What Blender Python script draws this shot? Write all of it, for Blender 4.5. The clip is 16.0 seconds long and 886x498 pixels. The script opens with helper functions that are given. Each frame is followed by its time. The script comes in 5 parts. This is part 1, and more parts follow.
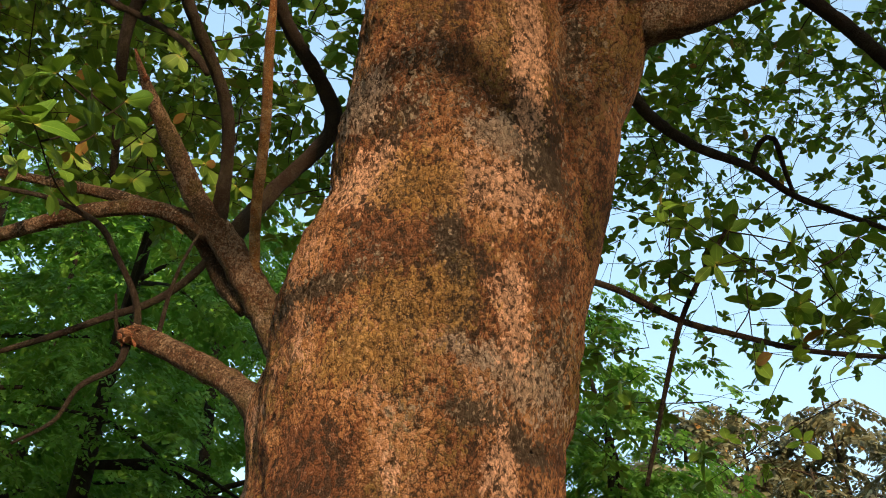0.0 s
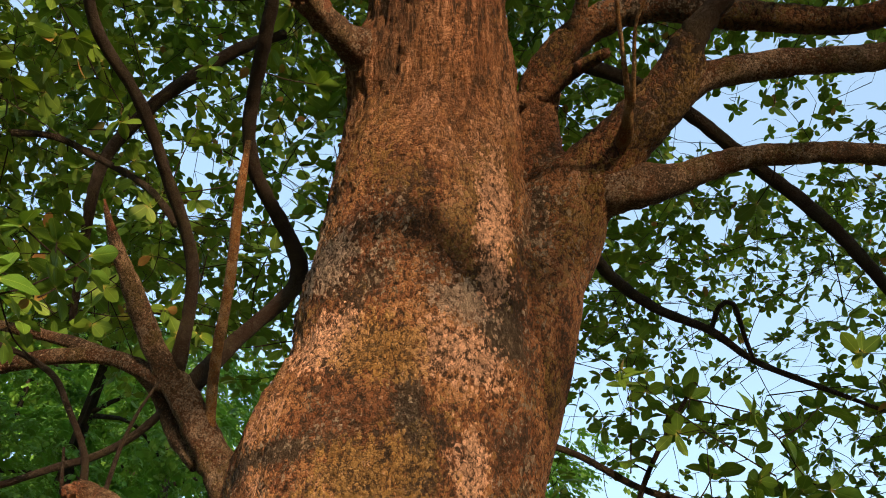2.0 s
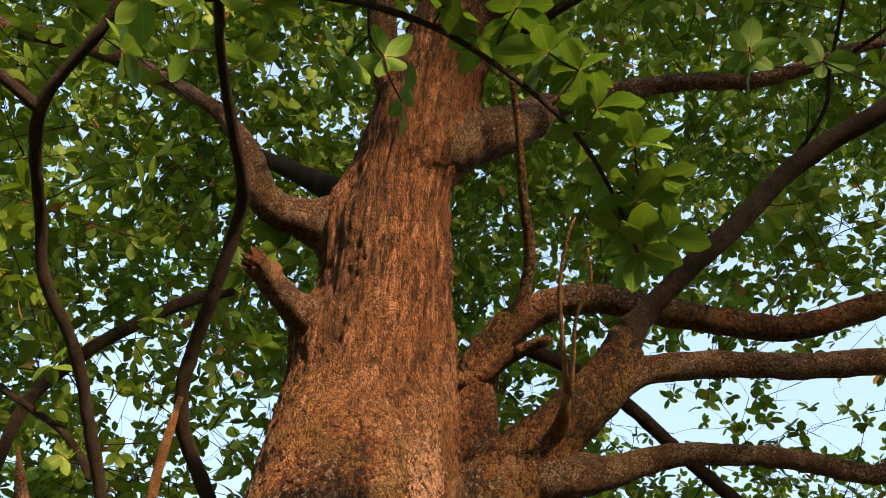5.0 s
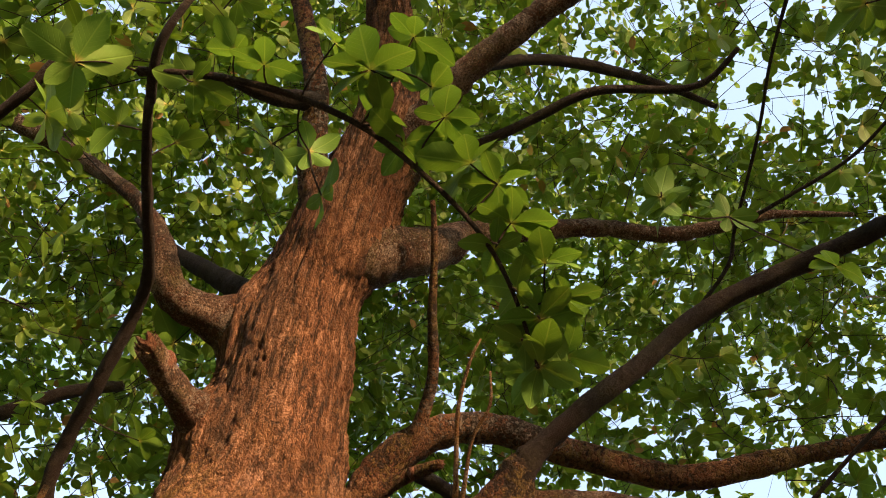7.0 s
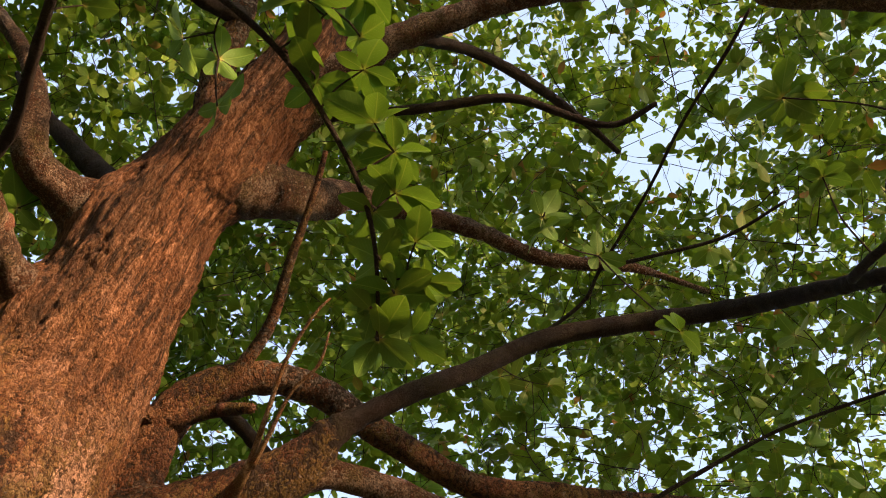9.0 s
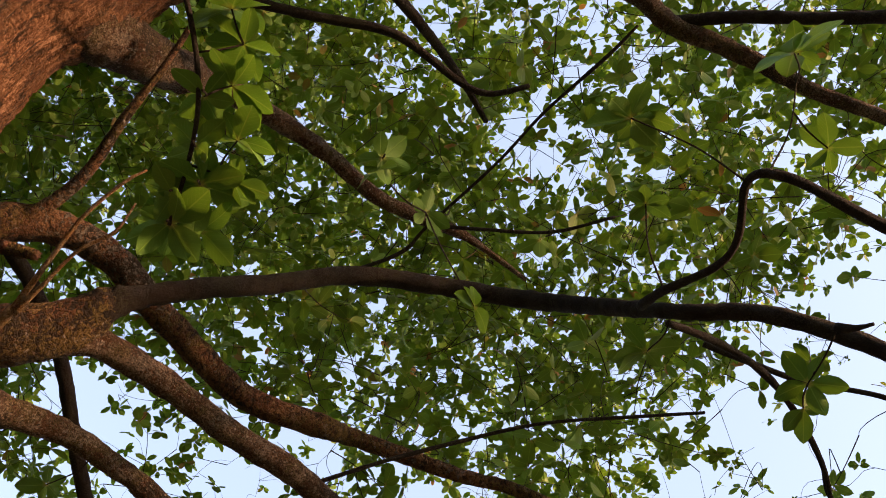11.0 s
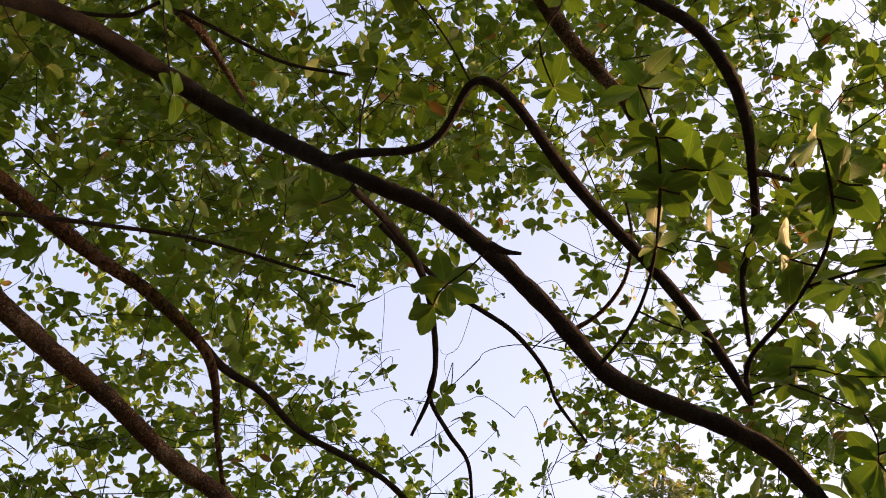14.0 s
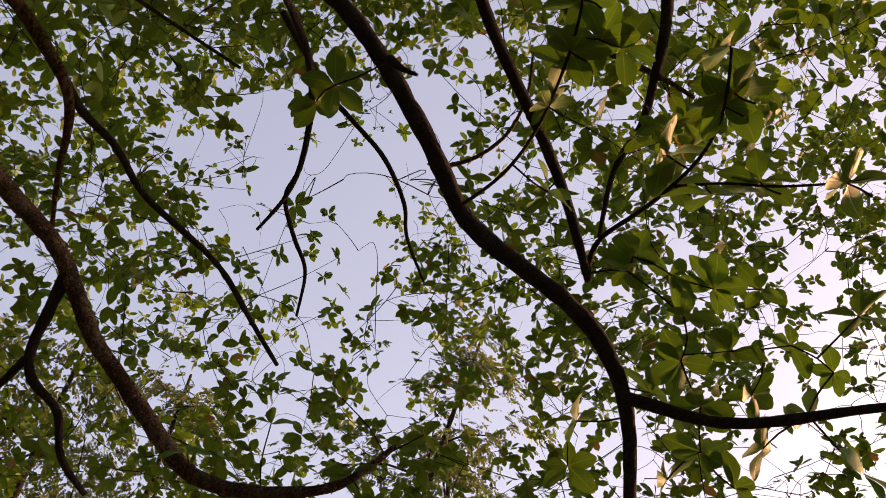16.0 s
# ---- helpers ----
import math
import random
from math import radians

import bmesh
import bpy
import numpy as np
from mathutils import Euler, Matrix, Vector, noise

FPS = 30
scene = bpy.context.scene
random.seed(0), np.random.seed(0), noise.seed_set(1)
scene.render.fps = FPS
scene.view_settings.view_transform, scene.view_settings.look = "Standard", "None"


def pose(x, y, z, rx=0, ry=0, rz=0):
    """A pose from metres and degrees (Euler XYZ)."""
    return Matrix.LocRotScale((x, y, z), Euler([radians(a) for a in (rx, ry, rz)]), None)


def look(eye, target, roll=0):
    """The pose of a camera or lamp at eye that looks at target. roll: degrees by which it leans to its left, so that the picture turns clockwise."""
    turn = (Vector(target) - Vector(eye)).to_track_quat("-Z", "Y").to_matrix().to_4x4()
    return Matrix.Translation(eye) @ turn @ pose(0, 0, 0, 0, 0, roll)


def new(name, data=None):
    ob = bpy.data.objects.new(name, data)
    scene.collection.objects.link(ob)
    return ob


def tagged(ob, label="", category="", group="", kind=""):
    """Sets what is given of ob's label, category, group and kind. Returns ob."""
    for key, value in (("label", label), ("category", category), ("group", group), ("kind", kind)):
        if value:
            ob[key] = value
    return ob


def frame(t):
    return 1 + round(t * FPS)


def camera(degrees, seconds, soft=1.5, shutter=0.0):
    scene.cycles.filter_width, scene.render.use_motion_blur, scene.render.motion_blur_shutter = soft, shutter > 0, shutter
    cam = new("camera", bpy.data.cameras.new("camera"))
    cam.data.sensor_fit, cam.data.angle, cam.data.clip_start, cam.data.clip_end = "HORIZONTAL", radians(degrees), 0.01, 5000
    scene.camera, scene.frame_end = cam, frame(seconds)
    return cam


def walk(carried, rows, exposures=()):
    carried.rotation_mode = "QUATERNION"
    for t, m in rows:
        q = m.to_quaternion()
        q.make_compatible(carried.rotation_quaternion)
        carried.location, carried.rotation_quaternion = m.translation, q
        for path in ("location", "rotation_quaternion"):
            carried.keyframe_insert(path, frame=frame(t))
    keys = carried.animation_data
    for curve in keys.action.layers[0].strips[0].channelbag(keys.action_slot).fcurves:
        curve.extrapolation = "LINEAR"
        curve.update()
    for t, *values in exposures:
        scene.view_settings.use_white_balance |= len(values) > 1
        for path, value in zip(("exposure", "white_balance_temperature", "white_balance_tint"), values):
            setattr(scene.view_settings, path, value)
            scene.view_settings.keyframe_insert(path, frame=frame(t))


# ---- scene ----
cam = camera(50.18, 16.0, soft=0.9)
ROWS = [
    (0, -0.0000, -0.0000, 1.6000, 121.000, -0.000, -0.000),
    (0.5, -0.0036, -0.0097, 1.6155, 122.838, -0.249, -0.377),
    (1, -0.0049, -0.0295, 1.6375, 124.684, -0.432, -1.092),
    (1.5, -0.0020, -0.0372, 1.6515, 126.696, -0.388, -1.973),
    (2, 0.0023, -0.0469, 1.6661, 129.005, -0.271, -2.817),
    (2.5, 0.0021, -0.0517, 1.6743, 131.449, -0.212, -3.650),
    (3, 0.0056, -0.0538, 1.6791, 134.336, -0.326, -4.511),
    (3.5, 0.0075, -0.0621, 1.6854, 137.001, -0.530, -5.266),
    (4, 0.0021, -0.0719, 1.6939, 139.561, -0.759, -6.209),
    (4.5, 0.0029, -0.0728, 1.6974, 142.274, -0.893, -7.318),
    (5, 0.0024, -0.0740, 1.7051, 144.652, -0.877, -8.696),
    (5.2, 0.0148, -0.0731, 1.6962, 145.700, -1.043, -9.035),
    (7.3, 0.0416, 0.0315, 1.6533, 154.384, 0.402, -19.322),
    (7.5, 0.0437, 0.0401, 1.6509, 154.469, 0.427, -21.204),
    (8, 0.0335, 0.0451, 1.6560, 153.942, 0.434, -26.290),
    (8.2, 0.0337, 0.0529, 1.6576, 153.810, 0.338, -28.336),
    (10.3, 0.1102, 0.0044, 1.6627, 150.398, -2.423, -48.238),
    (10.5, 0.1186, -0.0041, 1.6656, 150.121, -2.355, -50.179),
    (11, 0.1311, -0.0378, 1.6690, 149.218, -2.136, -55.430),
    (11.5, 0.1621, -0.0671, 1.6677, 148.690, -2.193, -60.980),
    (12, 0.1824, -0.0791, 1.6685, 148.031, -2.162, -66.754),
    (12.5, 0.2058, -0.0845, 1.6630, 147.289, -2.078, -71.674),
    (13, 0.2278, -0.0896, 1.6554, 146.396, -1.691, -76.128),
    (13.5, 0.2295, -0.0925, 1.6524, 144.740, -1.175, -79.628),
    (14, 0.2360, -0.0980, 1.6520, 142.068, -1.395, -83.340),
    (14.5, 0.2551, -0.0908, 1.6396, 139.182, -2.920, -87.920),
    (15, 0.2833, -0.0801, 1.6261, 137.448, -4.351, -92.661),
    (15.5, 0.2940, -0.0897, 1.6198, 135.821, -5.528, -96.909),
    (16, 0.3012, -0.0894, 1.6123, 134.115, -6.297, -100.799),
]
EXPOSURES = [(0, 1.78, 6350, 3), (2, 1.83, 6450, 7), (5, 2.22, 6700, 12), (8, 2.42, 7000, 18), (11, 2.15, 7000, 24), (12.5, 2.15, 7200, 30), (14.5, 1.92, 7700, 35), (16, 1.44, 8100, 35)]
walk(cam, [(t, pose(x, y, z, rx, ry, rz)) for t, x, y, z, rx, ry, rz in ROWS], EXPOSURES)

# ---- world, sun and exposure ----
SUN_AZIMUTH, SUN_HEIGHT = radians(160), radians(14)
world = bpy.data.worlds.new("sky")
scene.world = world
world.use_nodes = True
wn = world.node_tree.nodes
sky = wn.new("ShaderNodeTexSky")
sky.sky_type = 'NISHITA'
sky.sun_disc = False
sky.sun_elevation = SUN_HEIGHT
sky.sun_rotation = SUN_AZIMUTH
sky.air_density, sky.dust_density, sky.ozone_density = 1.0, 4.0, 1.2
wn["Background"].inputs["Strength"].default_value = 0.16
haze = wn.new("ShaderNodeMix")
haze.data_type = 'RGBA'
haze.inputs[0].default_value = 0.42
haze.inputs[7].default_value = (1.14, 1.52, 1.90, 1)
world.node_tree.links.new(sky.outputs["Color"], haze.inputs[6])
world.node_tree.links.new(haze.outputs[2], wn["Background"].inputs["Color"])
sun = new("sun", bpy.data.lights.new("sun", "SUN"))
sun.data.energy, sun.data.angle, sun.data.color = 3.6, radians(3.5), (1.0, 0.58, 0.31)
to_sun = Vector((math.sin(SUN_AZIMUTH) * math.cos(SUN_HEIGHT), math.cos(SUN_AZIMUTH) * math.cos(SUN_HEIGHT), math.sin(SUN_HEIGHT)))
sun.matrix_world = look(to_sun * 50, (0, 0, 0))


# ---- materials ----
class Mat:
    """A small builder for node materials."""

    def __init__(self, name):
        self.m = bpy.data.materials.new(name)
        self.m.use_nodes = True
        self.t = self.m.node_tree
        self.bsdf = self.t.nodes["Principled BSDF"]
        self.out = self.t.nodes["Material Output"]
        self.pos = self.node("ShaderNodeTexCoord").outputs["Object"]

    def node(self, kind, **values):
        n = self.t.nodes.new(kind)
        for k, v in values.items():
            n.inputs[k].default_value = v
        return n

    def link(self, a, b):
        self.t.links.new(a, b)

    def stretched(self, x, y, z):
        n = self.node("ShaderNodeMapping")
        n.inputs["Scale"].default_value = (x, y, z)
        self.link(self.pos, n.inputs["Vector"])
        return n.outputs["Vector"]

    def noise(self, scale, detail=4.0, rough=0.6, vec=None):
        n = self.node("ShaderNodeTexNoise", Scale=scale, Detail=detail, Roughness=rough)
        self.link(vec or self.pos, n.inputs["Vector"])
        return n.outputs["Fac"]

    def cells(self, scale, feature='F1', vec=None, out="Distance"):
        n = self.node("ShaderNodeTexVoronoi", Scale=scale)
        n.feature = feature
        self.link(vec or self.pos, n.inputs["Vector"])
        return n.outputs[out]

    def ramp(self, fac, stops):
        n = self.node("ShaderNodeValToRGB")
        while len(n.color_ramp.elements) < len(stops):
            n.color_ramp.elements.new(0.5)
        for e, (p, c) in zip(n.color_ramp.elements, stops):
            e.position = p
            e.color = (*c, 1) if len(c) == 3 else (c[0], c[0], c[0], 1)
        self.link(fac, n.inputs["Fac"])
        return n.outputs["Color"]

    def mix(self, fac, a, b, how='MIX'):
        n = self.node("ShaderNodeMix")
        n.data_type, n.blend_type = 'RGBA', how
        for value, key in ((fac, 0), (a, 6), (b, 7)):
            if isinstance(value, (int, float)):
                n.inputs[key].default_value = value
            elif isinstance(value, tuple):
                n.inputs[key].default_value = (*value, 1)
            else:
                self.link(value, n.inputs[key])
        return n.outputs[2]

    def math(self, how, a, b=0.0, c=0.0):
        n = self.node("ShaderNodeMath")
        n.operation = how
        for i, v in enumerate((a, b, c)):
            if isinstance(v, (int, float)):
                n.inputs[i].default_value = v
            else:
                self.link(v, n.inputs[i])
        return n.outputs[0]

    def bump(self, height, distance, strength=1.0):
        n = self.node("ShaderNodeBump", Strength=strength, Distance=distance)
        self.link(height, n.inputs["Height"])
        self.link(n.outputs["Normal"], self.bsdf.inputs["Normal"])

    def finish(self, colour, rough=0.8, spec=0.3):
        if isinstance(colour, tuple):
            self.bsdf.inputs["Base Color"].default_value = (*colour, 1)
        else:
            self.link(colour, self.bsdf.inputs["Base Color"])
        if isinstance(rough, float):
            self.bsdf.inputs["Roughness"].default_value = rough
        else:
            self.link(rough, self.bsdf.inputs["Roughness"])
        self.bsdf.inputs["Specular IOR Level"].default_value = spec
        return self.m


def bark_material(name, base, pale, dark, moss, flake, patches, cracks=0.95, tall_by=0.62, dots=0):
    """Finer bark of limbs and shoots: small uneven plates, pits, dark, mossy and pale patches, dots of lichen."""
    m = Mat(name)

    def warped(vec, scale, amount):
        wob = m.node("ShaderNodeTexNoise", Scale=scale, Detail=5.0, Roughness=0.65)
        m.link(vec, wob.inputs["Vector"])
        n = m.node("ShaderNodeVectorMath")
        n.operation = 'MULTIPLY_ADD'
        m.link(wob.outputs["Color"], n.inputs[0])
        n.inputs[1].default_value = (amount,) * 3
        m.link(vec, n.inputs[2])
        return n.outputs[0]

    tall = m.stretched(1, 1, tall_by)
    v = warped(warped(tall, flake * 0.35, 1.8 / flake), flake * 1.1, 0.8 / flake)
    tone = m.cells(flake, 'F1', v, "Color")
    edge = m.cells(flake, 'DISTANCE_TO_EDGE', v)
    fine = m.cells(flake * 2.3, 'F1', warped(tall, flake, 0.9 / flake), "Color")
    grain = m.noise(flake * 3, 6, 0.75)
    small = m.noise(flake * 2.0, 5, 0.66, v)
    pits = m.noise(flake * 0.62, 8, 0.78, m.stretched(1, 1, 0.8))
    # every flake keeps its own tone, so patches end along the flakes' edges
    own_step = m.math('ADD', m.math('MULTIPLY', m.math('SUBTRACT', tone, 0.5), 0.30), m.math('MULTIPLY', m.math('SUBTRACT', fine, 0.5), 0.30))

    def patch(scale, low, high, most=1.0, squash=(1, 1, 0.85), step=1.0):
        n = m.math('ADD', m.math('MULTIPLY_ADD', m.noise(scale, 7, 0.66, m.stretched(*squash)), 1.5, -0.25), m.math('MULTIPLY', own_step, step * 0.75))
        return m.ramp(n, [(low, (0,)), (high, (most,))])

    rust = tuple(a * k for a, k in zip(base, (0.72, 0.48, 0.36)))
    salmon = tuple(0.25 * a + 0.75 * b for a, b in zip(base, pale))
    field = m.math('ADD', m.math('MULTIPLY_ADD', m.noise(patches * 1.6, 8, 0.7, m.stretched(1, 1, 0.8)), 1.9, -0.45), m.math('MULTIPLY', own_step, 0.7))
    col = m.ramp(field, [(0.33, rust), (0.44, tuple(0.35 * a + 0.65 * b for a, b in zip(rust, base))), (0.53, base), (0.64, salmon), (0.78, pale)])
    col = m.mix(patch(patches * 1.1, 0.53, 0.60, 0.85, (1.2, 1, 0.8)), col, m.mix(fine, tuple(0.7 * c for c in moss), tuple(1.35 * c for c in moss)))
    col = m.mix(patch(patches * 1.5, 0.57, 0.64, 0.9, (0.8, 1, 1.1), 1.2), col, m.mix(fine, dark, tuple(0.35 * a + 0.65 * d for a, d in zip(base, dark))))
    grey = tuple(0.55 * p + 0.45 * sum(pale) / 3 * k for p, k in zip(pale, (1.0, 0.98, 0.9)))
    col = m.mix(patch(patches * 1.3, 0.60, 0.66, 0.7, (1, 1.2, 0.9), 1.2), col, m.mix(fine, tuple(0.45 * c for c in grey), tuple(0.95 * c for c in grey)))
    col = m.mix(1.0, col, m.ramp(grain, [(0.36, (0.4,)), (0.52, (1.0,)), (0.75, (1.0,))]), 'MULTIPLY')
    speck = m.noise(flake * 1.5, 7, 0.72, tall)
    col = m.mix(m.ramp(speck, [(0.40, (0.95,)), (0.46, (0,))]), col, tuple(0.8 * d for d in dark))
    col = m.mix(m.ramp(speck, [(0.55, (0,)), (0.64, (0.75,))]), col, pale)
    gap = m.ramp(m.math('ADD', edge, m.math('MULTIPLY', m.math('SUBTRACT', small, 0.5), 0.16)), [(0.01, (1,)), (0.065, (0,))])
    gap = m.math('MULTIPLY', gap, m.ramp(m.noise(flake * 0.25, 5, 0.65), [(0.36, (0.3,)), (0.55, (1,))]))
    col = m.mix(m.math('MULTIPLY', gap, cracks), col, tuple(0.6 * d for d in dark))
    col = m.mix(m.ramp(m.math('ADD', pits, m.math('MULTIPLY', own_step, 0.3)), [(0.36, (0.95,)), (0.43, (0,))]), col, m.mix(0.12, dark, rust))
    height = m.math('ADD', m.math('MULTIPLY', m.ramp(edge, [(0.0, (0,)), (0.22, (1,))]), 1.3 * cracks), m.math('MULTIPLY', m.ramp(small, [(0.3, (0,)), (0.7, (1,))]), 0.7))
    height = m.math('ADD', height, m.math('MULTIPLY', m.ramp(pits, [(0.3, (0,)), (0.6, (1,))]), 1.6))
    height = m.math('ADD', height, m.math('MULTIPLY', tone, 1.3 * cracks))
    if dots:
        dot = m.node("ShaderNodeTexVoronoi", Scale=dots)
        m.link(warped(m.pos, dots * 0.6, 0.9 / dots), dot.inputs["Vector"])
        on = m.math('MULTIPLY', m.ramp(dot.outputs["Distance"], [(0.16, (0.85,)), (0.24, (0,))]), m.ramp(dot.outputs["Color"], [(0.55, (0,)), (0.60, (1,))]))
        on = m.math('MULTIPLY', on, m.ramp(m.noise(5.0, 4, 0.6), [(0.42, (0,)), (0.56, (1,))]))
        col = m.mix(on, col, tuple(1.25 * c for c in grey))
    m.bump(height, 0.9 / flake)
    return m.finish(col, 0.88, 0.15)


def scaly_bark(name, tones, flake, blotches=(), fluted=False, tinted="", squash=0.72, moss_share=0.0, relief=1.0):
    """Flaking bark: every flake has one tone, so patches of rust, salmon, moss and lichen end along the flakes' edges.
    tones: umber, rust, base, ochre, salmon, pale, moss, soot, ash. blotches: (place, radii, colour) of marked patches;
    the upper trunk's paint sun and shade."""
    m = Mat(name)
    umber, rust, base, ochre, salmon, pale, moss, soot, ash = tones

    def warped(vec, scale, amount):
        wob = m.node("ShaderNodeTexNoise", Scale=scale, Detail=4.0, Roughness=0.6)
        m.link(vec, wob.inputs["Vector"])
        n = m.node("ShaderNodeVectorMath")
        n.operation = 'MULTIPLY_ADD'
        m.link(wob.outputs["Color"], n.inputs[0])
        n.inputs[1].default_value = (amount,) * 3
        m.link(vec, n.inputs[2])
        return n.outputs[0]

    def moved(vec, x, y, z):
        n = m.node("ShaderNodeVectorMath")
        n.operation = 'ADD'
        m.link(vec, n.inputs[0])
        n.inputs[1].default_value = (x, y, z)
        return n.outputs[0]

    tall = m.stretched(1, 1, squash)
    v = warped(warped(tall, flake * 0.30, 2.0 / flake), flake * 1.2, 1.3 / flake)
    cell = m.node("ShaderNodeTexVoronoi", Scale=flake)
    m.link(v, cell.inputs["Vector"])
    spot, own, rim = cell.outputs["Position"], cell.outputs["Color"], cell.outputs["Distance"]
    edge = m.cells(flake, 'DISTANCE_TO_EDGE', v)
    chip = m.node("ShaderNodeTexVoronoi", Scale=flake * 1.9)
    m.link(warped(tall, flake * 1.5, 1.1 / flake), chip.inputs["Vector"])
    chip_own = chip.outputs["Color"]
    grain = m.noise(flake * 4.0, 5, 0.7)
    crumb = m.noise(flake * 1.4, 7, 0.72, tall)
    jitter = m.math('ADD', m.math('MULTIPLY', m.math('SUBTRACT', own, 0.5), 0.26), m.math('MULTIPLY', m.math('SUBTRACT', chip_own, 0.5), 0.22))
    jitter = m.math('ADD', jitter, m.math('MULTIPLY', m.math('SUBTRACT', crumb, 0.5), 0.55))

    def zone(scale, x, low, high, most=1.0, step=1.0):
        n = m.math('MULTIPLY_ADD', m.noise(scale, 5, 0.62, moved(spot, x, 0.3 * x, -0.7 * x)), 1.7, -0.35)
        n = m.math('ADD', n, m.math('MULTIPLY', jitter, step))
        return m.ramp(n, [(low, (0,)), (high, (most,))])

    field = m.math('MULTIPLY_ADD', m.noise(4.2, 6, 0.66, spot), 1.75, -0.375)
    field = m.math('ADD', field, jitter)
    col = m.ramp(field, [(0.27, umber), (0.40, rust), (0.51, base), (0.62, ochre), (0.73, salmon), (0.90, pale)])
    col = m.mix(zone(3.4, 5.0, 0.56 - moss_share, 0.66 - moss_share, 0.8), col, m.mix(chip_own, tuple(0.6 * c for c in moss), tuple(1.5 * c for c in moss)))
    col = m.mix(zone(4.6, 11.0, 0.62, 0.70, 0.9, 1.3), col, m.mix(own, umber, rust))
    col = m.mix(zone(3.0, 17.0, 0.66, 0.73, 0.92, 1.3), col, m.mix(m.ramp(chip_own, [(0.55, (0,)), (0.8, (1,))]), soot, ash))
    for place, radii, colour in blotches:
        sub = m.node("ShaderNodeVectorMath")
        sub.operation = 'SUBTRACT'
        m.link(warped(moved(m.pos, -0.06, -0.06, -0.06), 8.0, 0.12), sub.inputs[0])
        sub.inputs[1].default_value = place
        div = m.node("ShaderNodeVectorMath")
        div.operation = 'DIVIDE'
        m.link(sub.outputs[0], div.inputs[0])
        div.inputs[1].default_value = (radii[0] * 1.6, 0.6, radii[1] * 1.6)
        ln = m.node("ShaderNodeVectorMath")
        ln.operation = 'LENGTH'
        m.link(div.outputs[0], ln.inputs[0])
        rag = m.math('ADD', ln.outputs[1], m.math('MULTIPLY', jitter, -2.4))
        most = 0.95 if sum(colour) > 1.0 or sum(colour) < 0.3 else 0.8
        light = tuple(min(1, 1.18 * c) for c in colour)
        inside = m.mix(m.ramp(chip_own, [(0.35, (0,)), (0.75, (1,))] if sum(colour) > 0.3 else [(0.70, (0,)), (0.90, (0.8,))]), tuple(0.62 * c for c in colour), light if sum(colour) > 0.3 else ash)
        col = m.mix(m.ramp(rag, [(0.70, (most,)), (0.95, (0,))]), col, inside)
    gap = m.ramp(m.math('ADD', edge, m.math('MULTIPLY', m.math('SUBTRACT', crumb, 0.5), 0.20)), [(0.0, (1,)), (0.075, (0,))])
    gap = m.math('MULTIPLY', gap, m.ramp(m.noise(9.0, 4, 0.6), [(0.38, (0.40,)), (0.58, (1.0,))]))
    col = m.mix(gap, col, tuple(0.5 * c for c in umber))
    speck = m.noise(flake * 1.1, 8, 0.78, m.stretched(1, 1, 0.8))
    col = m.mix(m.ramp(m.math('ADD', speck, m.math('MULTIPLY', jitter, 0.25)), [(0.405, (0.94,)), (0.475, (0,))]), col, tuple(0.8 * c for c in umber))
    col = m.mix(m.ramp(speck, [(0.58, (0,)), (0.68, (0.55,))]), col, pale)
    hole = m.ramp(m.math('ADD', m.noise(flake * 0.5, 6, 0.7, tall), m.math('MULTIPLY', jitter, 0.35)), [(0.345, (0.92,)), (0.405, (0,))])
    col = m.mix(hole, col, tuple(0.6 * c for c in umber))
    col = m.mix(1.0, col, m.ramp(grain, [(0.3, (0.62,)), (0.55, (1.0,)), (0.8, (1.12,))]), 'MULTIPLY')
    height = m.math('ADD', m.math('MULTIPLY', m.ramp(edge, [(0.0, (0,)), (0.20, (1,))]), 0.9), m.math('MULTIPLY', own, 0.6))
    height = m.math('ADD', height, m.math('MULTIPLY', m.ramp(crumb, [(0.3, (0,)), (0.7, (1,))]), 1.2))
    height = m.math('ADD', height, m.math('MULTIPLY', m.ramp(speck, [(0.3, (0,)), (0.65, (1,))]), 1.4))
    height = m.math('ADD', height, m.math('MULTIPLY', chip_own, 0.5))
    height = m.math('SUBTRACT', height, m.math('MULTIPLY', hole, 1.5))
    if fluted:
        lean = m.node("ShaderNodeMapping")
        lean.inputs["Rotation"].default_value = (radians(-40), 0, 0)
        m.link(m.pos, lean.inputs["Vector"])
        along = m.node("ShaderNodeMapping")
        along.inputs["Scale"].default_value = (1, 1, 0.16)
        m.link(lean.outputs["Vector"], along.inputs["Vector"])
        ribs = m.noise(50, 7, 0.76, warped(along.outputs["Vector"], 14, 0.016))
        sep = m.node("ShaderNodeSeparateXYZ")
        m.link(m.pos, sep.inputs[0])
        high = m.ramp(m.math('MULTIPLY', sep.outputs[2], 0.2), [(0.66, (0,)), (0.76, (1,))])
        # darkens from about 3.3 m up: the upper trunk's shade put into the colour
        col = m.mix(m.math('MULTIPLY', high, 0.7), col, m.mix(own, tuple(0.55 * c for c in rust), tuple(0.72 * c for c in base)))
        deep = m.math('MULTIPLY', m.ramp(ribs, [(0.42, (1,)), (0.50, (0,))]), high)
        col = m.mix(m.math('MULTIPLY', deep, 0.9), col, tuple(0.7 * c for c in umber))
        # crests painted lighter, as where the sun catches the ribs
        crest = m.math('MULTIPLY', m.math('MULTIPLY', m.ramp(ribs, [(0.54, (0,)), (0.60, (1,))]), high), m.ramp(m.noise(7.0, 4, 0.6), [(0.42, (0.1,)), (0.6, (0.8,))]))
